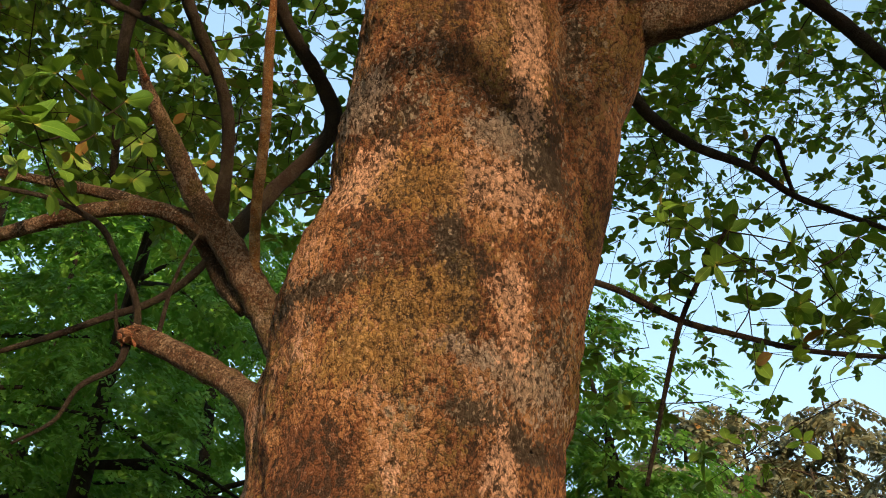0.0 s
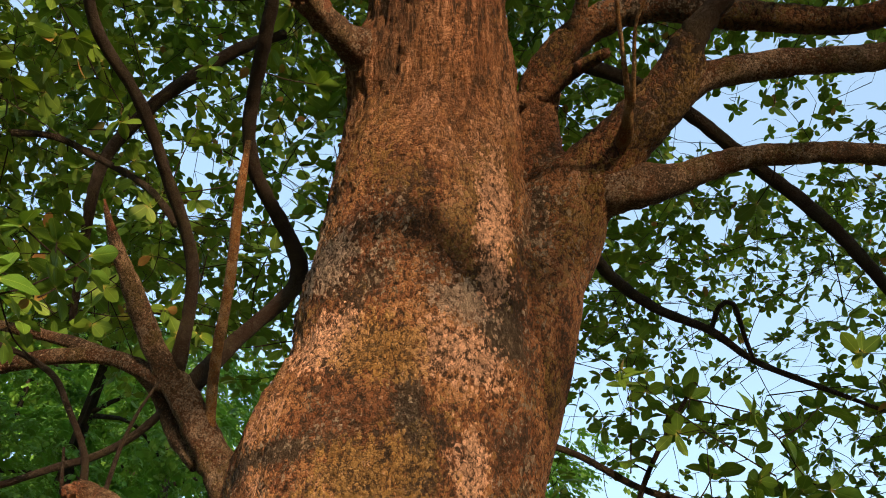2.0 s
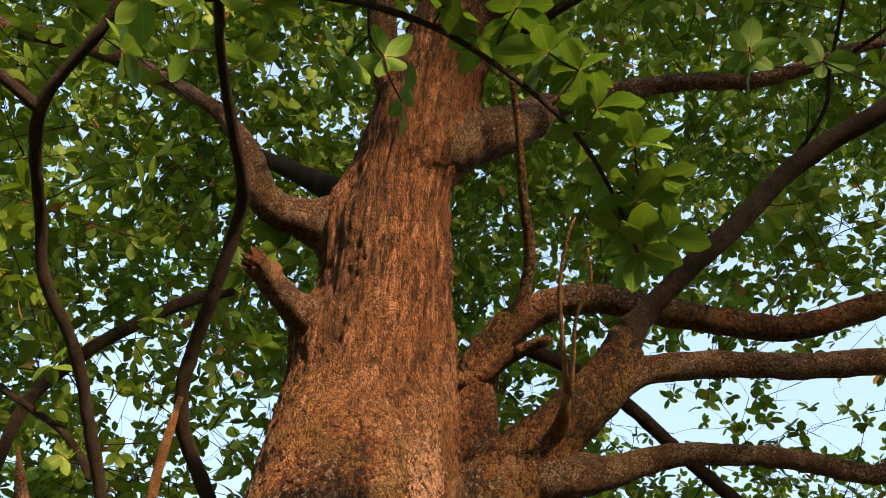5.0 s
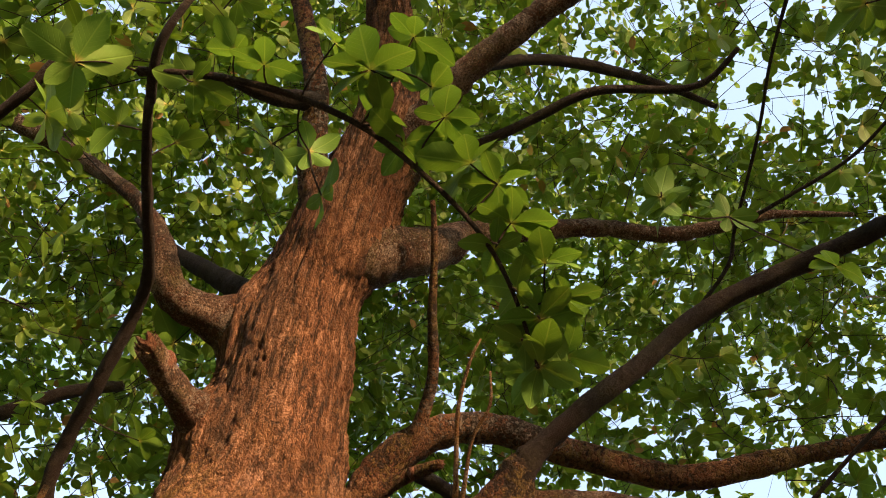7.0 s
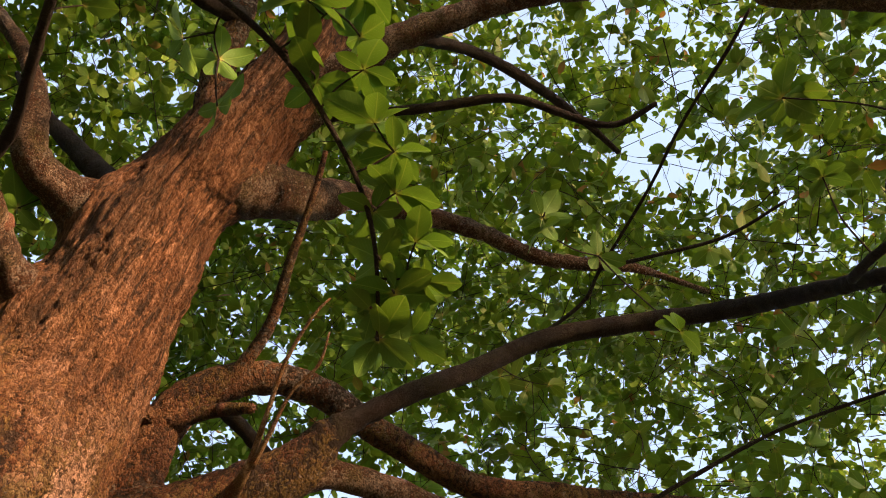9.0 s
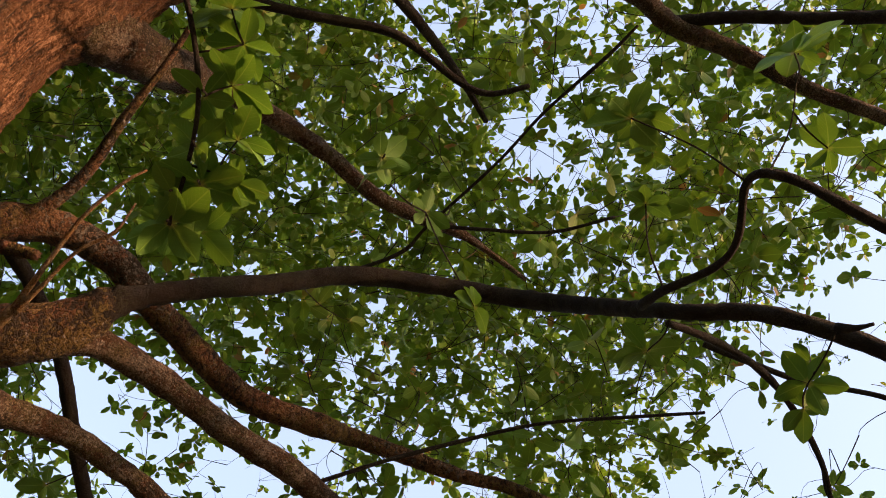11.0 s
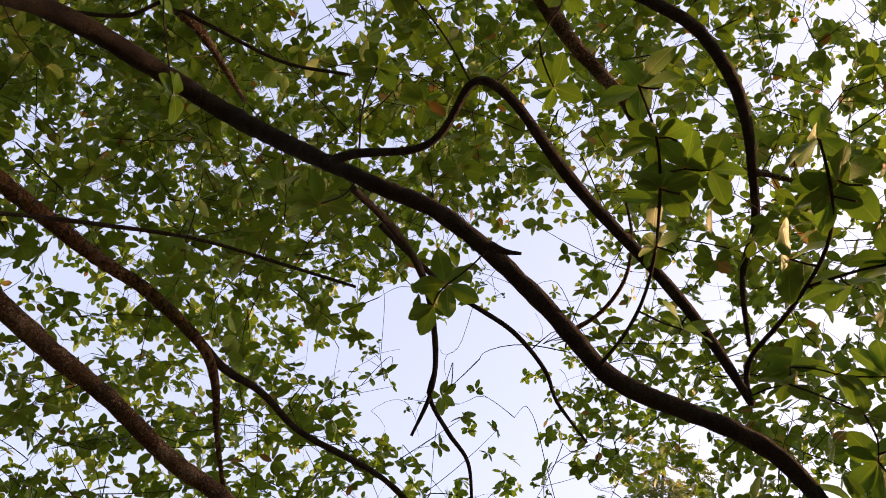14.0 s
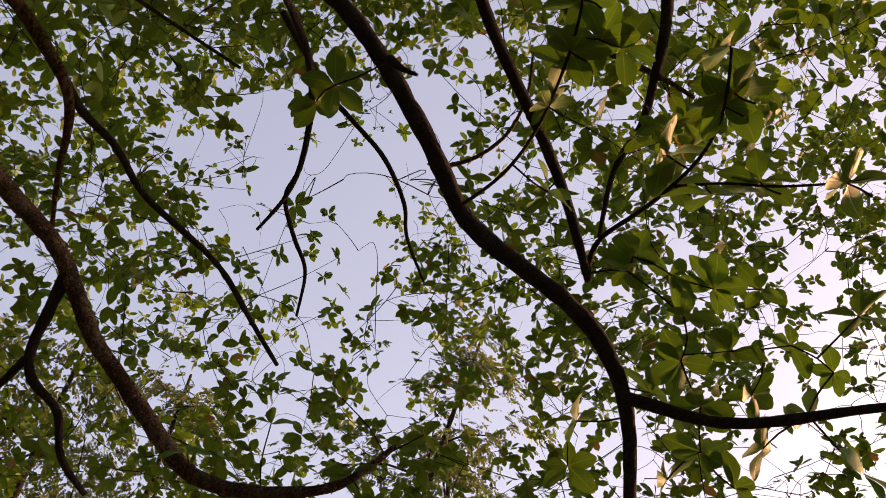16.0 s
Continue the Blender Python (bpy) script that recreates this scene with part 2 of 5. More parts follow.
        col = m.mix(crest, col, tuple(0.55 * a + 0.5 * b for a, b in zip(base, salmon)))
        height = m.math('ADD', height, m.math('MULTIPLY', m.math('MULTIPLY', m.ramp(ribs, [(0.3, (0,)), (0.7, (1,))]), high), 3.0))
    if tinted:
        mine = m.node("ShaderNodeNewGeometry").outputs["Random Per Island"] if tinted == "joined" else m.node("ShaderNodeObjectInfo").outputs["Random"]
        col = m.mix(1.0, col, m.ramp(mine, [(0.0, (0.55,)), (0.45, (0.95,)), (1.0, (1.1,))]), 'MULTIPLY')
    m.bump(height, relief * 0.8 / flake)
    return m.finish(col, 0.88, 0.15)


TRUNK = [
    (-0.112, 2.422, 0.000, 0.600),
    (-0.112, 2.402, 0.250, 0.520),
    (-0.107, 2.392, 0.800, 0.460),
    (-0.102, 2.362, 1.500, 0.430),
    (-0.092, 2.322, 2.276, 0.397),
    (-0.066, 2.278, 2.499, 0.395),
    (-0.033, 2.229, 2.732, 0.392),
    (0.032, 2.186, 2.969, 0.351),
    (0.035, 2.127, 3.213, 0.323),
    (0.047, 2.056, 3.441, 0.292),
    (0.063, 1.940, 3.762, 0.253),
    (0.069, 1.840, 3.908, 0.236),
    (0.066, 1.730, 4.051, 0.207),
    (0.050, 1.612, 4.188, 0.186),
    (0.068, 1.477, 4.319, 0.153),
    (0.103, 1.331, 4.443, 0.152),
    (0.150, 1.181, 4.568, 0.138),
    (0.168, 1.038, 4.701, 0.121),
    (0.120, 0.860, 4.908, 0.090),
    (0.030, 0.640, 5.098, 0.067),
    (-0.080, 0.418, 5.328, 0.051),
]
BLOTCHES = [
    ((0.247, 1.915, 2.982), (0.060, 0.060), (0.085, 0.072, 0.052)),
    ((0.008, 1.947, 2.787), (0.030, 0.060), (0.085, 0.072, 0.052)),
    ((0.034, 1.955, 2.593), (0.035, 0.070), (0.085, 0.072, 0.052)),
    ((0.081, 1.950, 2.350), (0.050, 0.035), (0.085, 0.072, 0.052)),
    ((0.178, 1.949, 2.311), (0.060, 0.030), (0.085, 0.072, 0.052)),
    ((-0.269, 1.940, 2.659), (0.120, 0.030), (0.085, 0.072, 0.052)),
    ((0.137, 1.916, 3.035), (0.070, 0.050), (0.36, 0.31, 0.26)),
    ((0.208, 1.941, 2.453), (0.080, 0.050), (0.36, 0.31, 0.26)),
    ((0.058, 1.951, 2.478), (0.060, 0.030), (0.36, 0.31, 0.26)),
    ((-0.209, 1.882, 3.190), (0.060, 0.060), (0.36, 0.31, 0.26)),
    ((0.223, 1.850, 3.315), (0.035, 0.160), (0.62, 0.40, 0.28)),
    ((0.211, 1.892, 3.142), (0.030, 0.080), (0.62, 0.40, 0.28)),
    ((0.158, 1.950, 2.591), (0.035, 0.090), (0.62, 0.40, 0.28)),
    ((0.121, 1.962, 2.222), (0.030, 0.080), (0.62, 0.40, 0.28)),
    ((-0.187, 1.926, 2.938), (0.070, 0.060), (0.62, 0.40, 0.28)),
    ((0.119, 1.934, 2.893), (0.090, 0.050), (0.62, 0.40, 0.28)),
    ((-0.061, 1.936, 2.895), (0.090, 0.060), (0.30, 0.19, 0.06)),
    ((-0.057, 1.955, 2.593), (0.100, 0.060), (0.30, 0.19, 0.06)),
    ((-0.157, 1.946, 2.476), (0.100, 0.050), (0.30, 0.19, 0.06)),
    # the last six paint the upper trunk's shaded flank grey, its sunlit ridge orange
    ((-0.052, 1.584, 3.972), (0.050, 0.100), (0.110, 0.100, 0.072)),
    ((-0.075, 1.667, 3.838), (0.060, 0.090), (0.110, 0.100, 0.072)),
    ((-0.020, 1.485, 4.079), (0.045, 0.100), (0.110, 0.100, 0.072)),
    ((0.112, 1.531, 4.004), (0.028, 0.120), (0.56, 0.28, 0.15)),
    ((0.123, 1.607, 3.873), (0.030, 0.100), (0.56, 0.28, 0.15)),
    ((0.116, 1.422, 4.162), (0.026, 0.120), (0.56, 0.28, 0.15)),
]
TRUNK_TONES = ((0.042, 0.029, 0.020), (0.165, 0.066, 0.029), (0.285, 0.145, 0.066), (0.37, 0.208, 0.092), (0.54, 0.325, 0.220), (0.68, 0.48, 0.36), (0.160, 0.118, 0.031), (0.036, 0.034, 0.026), (0.28, 0.25, 0.20))
# trunk tones darkened: browner, mossier bark, plus the limbs' shade put into the colour
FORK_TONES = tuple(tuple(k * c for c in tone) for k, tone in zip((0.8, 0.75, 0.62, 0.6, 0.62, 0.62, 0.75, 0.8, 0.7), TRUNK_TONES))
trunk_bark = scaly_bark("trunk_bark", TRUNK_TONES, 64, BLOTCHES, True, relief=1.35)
plate_bark = scaly_bark("plate_bark", TRUNK_TONES, 64, BLOTCHES, True, "single")
scale_bark = scaly_bark("scale_bark", TRUNK_TONES, 64, BLOTCHES, True, "joined")
limb_bark = bark_material("limb_bark", (0.105, 0.067, 0.041), (0.30, 0.225, 0.160), (0.024, 0.019, 0.015), (0.085, 0.068, 0.026), 100, 6.0, cracks=0.35, tall_by=1.0, dots=60)
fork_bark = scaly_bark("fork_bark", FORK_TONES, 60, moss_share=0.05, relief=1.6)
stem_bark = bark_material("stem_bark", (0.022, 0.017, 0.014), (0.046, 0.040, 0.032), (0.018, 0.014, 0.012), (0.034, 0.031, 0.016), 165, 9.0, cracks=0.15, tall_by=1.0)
shoot_bark = bark_material("shoot_bark", (0.20, 0.115, 0.042), (0.34, 0.24, 0.13), (0.07, 0.04, 0.02), (0.15, 0.10, 0.035), 195, 14.0, cracks=0.15, tall_by=1.0)
raw_wood = bark_material("raw_wood", (0.17, 0.075, 0.042), (0.32, 0.19, 0.12), (0.07, 0.04, 0.03), (0.18, 0.09, 0.05), 240, 20.0, cracks=0.15, tall_by=1.0)


def leaf_material(name, dark, light, through_colour, share, veins="", yellow=0.03):
    """Leaf with light shining through. veins: "single" for leaves that are objects, "joined" for a mass of leaves with a rib, or none."""
    m = Mat(name)
    rnd = m.node("ShaderNodeObjectInfo").outputs["Random"] if veins == "single" else m.node("ShaderNodeNewGeometry").outputs["Random Per Island"]
    col = m.mix(rnd, dark, light)
    col = m.mix(m.ramp(m.noise(40, 3, 0.6), [(0.35, (0,)), (0.7, (1,))]), col, m.mix(0.5, col, light))
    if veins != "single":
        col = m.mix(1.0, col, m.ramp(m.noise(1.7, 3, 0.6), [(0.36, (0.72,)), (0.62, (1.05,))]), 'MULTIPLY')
    thr = m.mix(rnd, through_colour, tuple(0.6 * c for c in through_colour))
    if yellow:
        turned = m.ramp(m.math('FRACT', m.math('MULTIPLY', rnd, 37.0)), [(1.0 - yellow - 0.01, (0,)), (1.0 - yellow, (1,))])
        col = m.mix(turned, col, (0.20, 0.12, 0.040))
        thr = m.mix(turned, thr, (0.24, 0.13, 0.03))
    if veins:
        uv = m.node("ShaderNodeUVMap").outputs["UV"]
        sep = m.node("ShaderNodeSeparateXYZ")
        m.link(uv, sep.inputs[0])
        across = m.math('ABSOLUTE', m.math('SUBTRACT', sep.outputs[0], 0.5))
        vein = m.ramp(across, [(0.012, (1,)), (0.035, (0,))])
        if veins == "single":
            slant = m.math('SUBTRACT', sep.outputs[1], m.math('MULTIPLY', across, 0.55))
            side = m.ramp(m.math('ABSOLUTE', m.math('SUBTRACT', m.math('FRACT', m.math('MULTIPLY', slant, 9.0)), 0.5)), [(0.0, (1,)), (0.07, (0,))])
            vein = m.math('MAXIMUM', vein, m.math('MULTIPLY', side, 0.40))
            m.bump(vein, 0.0015, 0.5)
        foot = m.ramp(sep.outputs[1], [(0.03, (0.9,)), (0.16, (0,))])
        vein = m.math('MAXIMUM', vein, foot)
        col = m.mix(m.math('MULTIPLY', vein, 0.6), col, tuple(min(1, 1.3 * c) for c in light))
        col = m.mix(foot, col, (0.26, 0.21, 0.06))
        thr = m.mix(m.math('MULTIPLY', vein, 0.2), thr, (0.36, 0.42, 0.08))
    m.finish(col, 0.52, 0.16)
    tr = m.node("ShaderNodeBsdfTranslucent")
    m.link(thr, tr.inputs["Color"])
    mixer = m.node("ShaderNodeMixShader")
    mixer.inputs[0].default_value = share
    m.link(m.bsdf.outputs[0], mixer.inputs[1])
    m.link(tr.outputs[0], mixer.inputs[2])
    m.link(mixer.outputs[0], m.out.inputs["Surface"])
    return m.m


near_leaf = leaf_material("near_leaf", (0.038, 0.100, 0.013), (0.074, 0.152, 0.020), (0.10, 0.22, 0.017), 0.27, "single", 0.0)
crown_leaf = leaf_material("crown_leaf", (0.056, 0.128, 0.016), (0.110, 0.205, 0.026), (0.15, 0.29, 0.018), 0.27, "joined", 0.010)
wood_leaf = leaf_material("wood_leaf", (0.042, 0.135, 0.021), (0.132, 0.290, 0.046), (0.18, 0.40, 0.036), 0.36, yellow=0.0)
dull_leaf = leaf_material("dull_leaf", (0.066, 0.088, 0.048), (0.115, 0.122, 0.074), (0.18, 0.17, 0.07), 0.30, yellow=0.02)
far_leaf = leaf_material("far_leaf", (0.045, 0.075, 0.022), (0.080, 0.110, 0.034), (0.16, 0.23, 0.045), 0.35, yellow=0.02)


def soil_material():
    m = Mat("forest_floor")
    col = m.ramp(m.noise(0.7, 6, 0.65), [(0.35, (0.13, 0.095, 0.055)), (0.55, (0.22, 0.165, 0.09)), (0.7, (0.10, 0.13, 0.045))])
    col = m.mix(m.ramp(m.cells(14), [(0.0, (1,)), (0.35, (0,))]), col, (0.15, 0.09, 0.045))
    m.bump(m.noise(9, 6, 0.7), 0.05)
    return m.finish(col, 0.95, 0.15)


soil = soil_material()


# ---- building helpers ----
def part(name, me, material, parent, label="", smooth=True):
    """One mesh object under a thing or a part."""
    if isinstance(me, bmesh.types.BMesh):
        b, me = me, bpy.data.meshes.new(name)
        b.to_mesh(me)
        b.free()
    if not me.materials:
        me.materials.append(material)
    if smooth:
        me.polygons.foreach_set("use_smooth", [True] * len(me.polygons))
    ob = new(name, me)
    if parent:
        ob.parent = parent
    return tagged(ob, label)


def mesh_of(name, verts, faces):
    me = bpy.data.meshes.new(name)
    me.from_pydata([tuple(v) for v in verts], [], faces)
    me.update()
    return me


def quads_mesh(name, verts, faces):
    """A mesh from numpy arrays of corners and of equal-sided faces."""
    me = bpy.data.meshes.new(name)
    n, k = faces.shape
    me.vertices.add(len(verts))
    me.vertices.foreach_set("co", verts.astype(np.float32).ravel())
    me.loops.add(n * k)
    me.loops.foreach_set("vertex_index", faces.astype(np.int32).ravel())
    me.polygons.add(n)
    me.polygons.foreach_set("loop_start", np.arange(0, n * k, k, dtype=np.int32))
    me.polygons.foreach_set("loop_total", np.full(n, k, dtype=np.int32))
    me.update(calc_edges=True)
    return me


def spline(points, step):
    """Even points along a smooth curve through the given (x, y, z, r)."""
    p = np.array(points, float)
    p = np.vstack([2 * p[0] - p[1], p, 2 * p[-1] - p[-2]])
    out = []
    for i in range(1, len(p) - 2):
        a, b, c, d = p[i - 1:i + 3]
        n = max(2, int(np.linalg.norm(c[:3] - b[:3]) / step))
        for k in range(n):
            t = k / n
            q = 0.5 * (2 * b + (c - a) * t + (2 * a - 5 * b + 4 * c - d) * t * t + (3 * b - a - 3 * c + d) * t ** 3)
            q[3] = b[3] + (c[3] - b[3]) * t
            out.append(q)
    out.append(p[-2])
    out = np.array(out)
    r = out[:, 3].copy()
    for _ in range(3):
        r[1:-1] = (r[:-2] + 2 * r[1:-1] + r[2:]) / 4
    out[:, 3] = np.maximum(r, 0.0012)
    return out


def frames_along(c):
    """Side directions along a curve that don't twist."""
    d = np.gradient(c, axis=0)
    d /= np.linalg.norm(d, axis=1, keepdims=True) + 1e-9
    u = np.cross(d[0], (0.3, 0.2, 1.0) if abs(d[0][2]) < 0.8 else (1.0, 0.2, 0.0))
    us, vs = [], []
    for t in d:
        u = u - t * (u @ t)
        u = u / (np.linalg.norm(u) + 1e-9)
        us.append(u)
        vs.append(np.cross(t, u))
    return d, np.array(us), np.array(vs)


def tube(name, path, sides, rough, seed, jagged=False):
    """A tapered, knobbly tube along path, closed at both ends."""
    d, u, v = frames_along(path[:, :3])
    n = len(path)
    a = np.linspace(0, 2 * np.pi, sides, endpoint=False)
    ring = np.cos(a)[None, :, None] * u[:, None, :] + np.sin(a)[None, :, None] * v[:, None, :]
    r = path[:, 3]
    bumps = np.ones((n, sides))
    if rough:
        for i in range(n):
            for j in range(sides):
                q = Vector(path[i, :3] + ring[i, j] * r[i]) + Vector((seed * 3.1, 0, 0))
                k = min(1.0, 0.03 / r[i])
                bumps[i, j] += rough * (0.9 * noise.noise(q * (0.30 / max(r[i], 0.02))) + 0.6 * k * noise.noise(q * 26) + 0.35 * k * noise.noise(q * 70))
    if jagged:
        end = np.array([0.5 + random.random() for _ in range(sides)])
        path = path.copy()
    co = path[:, None, :3] + ring * (r[:, None] * bumps)[:, :, None]
    if jagged:
        for back in range(3):
            co[-1 - back] += d[-1] * (r[-1] * 1.6 * (end - 0.9) * (1 - back / 3))[:, None]
    verts = np.vstack([co.reshape(-1, 3), path[:1, :3], path[-1:, :3] - (d[-1] * r[-1] * 0.5 if jagged else -d[-1] * r[-1] * 0.4)])
    faces = []
    for i in range(n - 1):
        for j in range(sides):
            k = (j + 1) % sides
            faces.append((i * sides + j, i * sides + k, (i + 1) * sides + k, (i + 1) * sides + j))
    for j in range(sides):
        k = (j + 1) % sides
        faces.append((n * sides, k, j))
        faces.append((n * sides + 1, (n - 1) * sides + j, (n - 1) * sides + k))
    return mesh_of(name, verts, faces)


# ---- the ground and the hill ----
def ground_sheet():
    rings = [0.0, 1, 2, 3.5, 5, 8, 12, 17, 23, 30, 40, 60, 100, 200, 500, 1500, 4000]
    verts, faces, sides = [], [], 64
    for ring in rings:
        for j in range(sides):
            a = 2 * math.pi * j / sides
            x, y = ring * math.sin(a), ring * math.cos(a)
            h = 0.10 * noise.noise(Vector((x * 0.5, y * 0.5, 0))) * min(1, ring / 3)
            h += 3.5 * max(0.0, min(1.0, (ring - 14) / 30)) * (0.8 + 0.5 * noise.noise(Vector((x * 0.05, y * 0.05, 4))))
            verts.append((x, y, h - 0.02))
    for i in range(len(rings) - 1):
        for j in range(sides):
            k = (j + 1) % sides
            faces.append((i * sides + j, (i + 1) * sides + j, (i + 1) * sides + k, i * sides + k))
    ob = part("ground", mesh_of("ground", verts, faces), soil, None)
    return tagged(ob, "brown forest floor with leaf litter and moss", "ground", kind="structure")


ground = ground_sheet()


# ---- the tree ----
BASE = Vector((TRUNK[0][0], TRUNK[0][1], 0.0))
tree = new("tree")
tree.location = BASE
tagged(tree, "old broadleaf tree with scaly orange-brown bark and spreading limbs", "tree")
NODES = []
SURFACE = {}


def placed(ob):
    """A part of the tree whose mesh is written in world places."""
    ob.matrix_parent_inverse = Matrix.Translation(-BASE)
    return ob


def trunk_mesh():
    path = spline(TRUNK, 0.010)
    keep = [0]
    for i in range(1, len(path)):
        if np.linalg.norm(path[i, :3] - path[keep[-1], :3]) > (0.05 if path[i, 2] < 1.9 else 0.0085):
            keep.append(i)
    path = path[keep]
    d, u, v = frames_along(path[:, :3])
    sides = 208
    a = np.linspace(0, 2 * np.pi, sides, endpoint=False)
    ring = np.cos(a)[None, :, None] * u[:, None, :] + np.sin(a)[None, :, None] * v[:, None, :]
    rad = np.repeat(path[:, 3:4], sides, axis=1)
    run = np.concatenate([[0.0], np.cumsum(np.linalg.norm(np.diff(path[:, :3], axis=0), axis=1))])
    for i in range(len(path)):
        base = path[i, :3]
        r = path[i, 3]
        for j in range(sides):
            q = Vector(base + ring[i, j] * r)
            s = 0.022 * noise.noise(q * 3.2) + 0.011 * noise.noise(q * 9.0)
            w = q + 0.012 * noise.noise_vector(q * 22)
            flake = noise.cell(Vector((w.x * 48, w.y * 48, w.z * 30)))
            long = Vector((q.x, q.y, q.z * 0.55))
            s += 0.0030 * flake + 0.0060 * noise.noise(long * 36) + 0.0042 * noise.noise(q * 90)
            if q.z > 3.4:
                rib = Vector((4.0 * math.cos(a[j]), 4.0 * math.sin(a[j]), 1.8 * run[i]))
                s += min(1.0, (q.z - 3.4) / 0.6) * (0.012 * noise.noise(rib * 0.9) + 0.016 * noise.noise(rib * 2.2) + 0.011 * noise.noise(rib * 5.0))
            s -= 0.006 * max(0.0, noise.noise(long * 30 + Vector((7, 3, 1))) - 0.15)
            rad[i, j] += s * min(1.0, r / 0.2)
            if q.z < 0.9:
                rad[i, j] += 0.10 * (0.9 - q.z) * math.sin(5 * a[j] + 0.7)
    co = path[:, None, :3] + ring * rad[:, :, None]
    n = len(path)
    idx = np.arange(n * sides).reshape(n, sides)
    nxt = np.roll(idx, -1, axis=1)
    faces = np.stack([idx[:-1], nxt[:-1], nxt[1:], idx[1:]], axis=-1).reshape(-1, 4)
    for q in path[::6]:
        NODES.append((q[:3], q[3]))
    SURFACE.update(co=co, d=d, path=path)
    return quads_mesh("trunk", co.reshape(-1, 3), faces)


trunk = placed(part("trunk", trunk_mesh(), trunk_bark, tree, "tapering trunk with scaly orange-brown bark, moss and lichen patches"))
WOODY = []
LINES = {}


def plate_shapes(count, g):
    """Uneven six-sided bark plates: domed tops and thin edges, about 1 across."""
    a = np.linspace(0, 2 * np.pi, 6, endpoint=False)[None] + g.uniform(-0.3, 0.3, (count, 6))
    r = g.uniform(0.62, 1.15, (count, 6))
    x, y = r * np.cos(a), r * np.sin(a) * g.uniform(1.0, 1.6, (count, 1))
    top = np.stack([x, y, g.uniform(0.12, 0.42, (count, 6))], -1)
    foot = np.stack([x * 1.08, y * 1.08, np.full((count, 6), -0.5)], -1)
    mid = np.stack([g.uniform(-0.15, 0.15, count), g.uniform(-0.15, 0.15, count), g.uniform(0.30, 0.48, count)], -1)[:, None]
    lift = g.uniform(-0.22, 0.05, (count, 1))
    top[:, :, 2] += lift * y
    return np.concatenate([top, foot, mid], axis=1)


PLATE_FACES = np.array([(i, (i + 1) % 6, 12) for i in range(6)] + [(i, i + 6, (i + 1) % 6) for i in range(6)] + [((i + 1) % 6, i + 6, (i + 1) % 6 + 6) for i in range(6)])


def bark_plates(count, seed):
    """Plates of flaking bark over the trunk, in drifts, with smoother bark between."""
    g = np.random.default_rng(seed)
    co, d = SURFACE["co"], SURFACE["d"]
    n, sides, _ = co.shape
    rows = [i for i in range(2, n - 2) if 1.95 < co[i, 0, 2] < 5.0]
    spots, turns = [], []
    while len(spots) < count:
        i, j = rows[g.integers(len(rows))], int(g.integers(sides))
        p = co[i, j]
        if g.random() > SURFACE["path"][i, 3] / 0.42 or g.random() < (p[2] - 3.5) / 0.6:
            continue
        if g.random() > 0.3 + 1.6 * max(0.0, noise.noise(Vector(p * 5.0)) + 0.15):
            continue
        across = co[i, (j + 2) % sides] - co[i, j - 2]
        along = co[i + 2, j] - co[i - 2, j]
        across /= np.linalg.norm(across) + 1e-9
        out = np.cross(across, along)
        out /= np.linalg.norm(out) + 1e-9
        along = np.cross(out, across)
        spin = g.normal() * 0.7
        u = across * math.cos(spin) + along * math.sin(spin)
        v = along * math.cos(spin) - across * math.sin(spin)
        spots.append(p)
        turns.append(np.stack([u, v, out], -1))
    size = np.clip(g.lognormal(-5.25, 0.36, count), 0.003, 0.0100)
    shape = plate_shapes(count, g) * size[:, None, None]
    shape[:, :, 2] *= 0.26
    return np.einsum('nij,nkj->nki', np.array(turns), shape) + np.array(spots)[:, None, :]


plates = bark_plates(7000, 3)
near_rows = [k for k in range(len(plates)) if 3.30 < plates[k, 12, 2] < 3.50 and plates[k, 12, 1] < 1.86]
near_rows = near_rows[:280]
rest = np.delete(plates, near_rows, axis=0)
faces_all = (PLATE_FACES[None] + (np.arange(len(rest)) * 13)[:, None, None]).reshape(-1, 3)
scales = part("bark_scale", quads_mesh("bark_scale", rest.reshape(-1, 3), faces_all), scale_bark, trunk, "small flaking bark scales", smooth=False)
tagged(scales, kind="stuff")
for k in near_rows:
    part("bark_plate", quads_mesh("bark_plate", plates[k], PLATE_FACES), plate_bark, trunk, smooth=False)


ROOTED = ("upper limb", "high limb", "swollen knee", "broken stub", "low broken limb", "dim limb")
TRUNK_LINE = spline(TRUNK, 0.03)


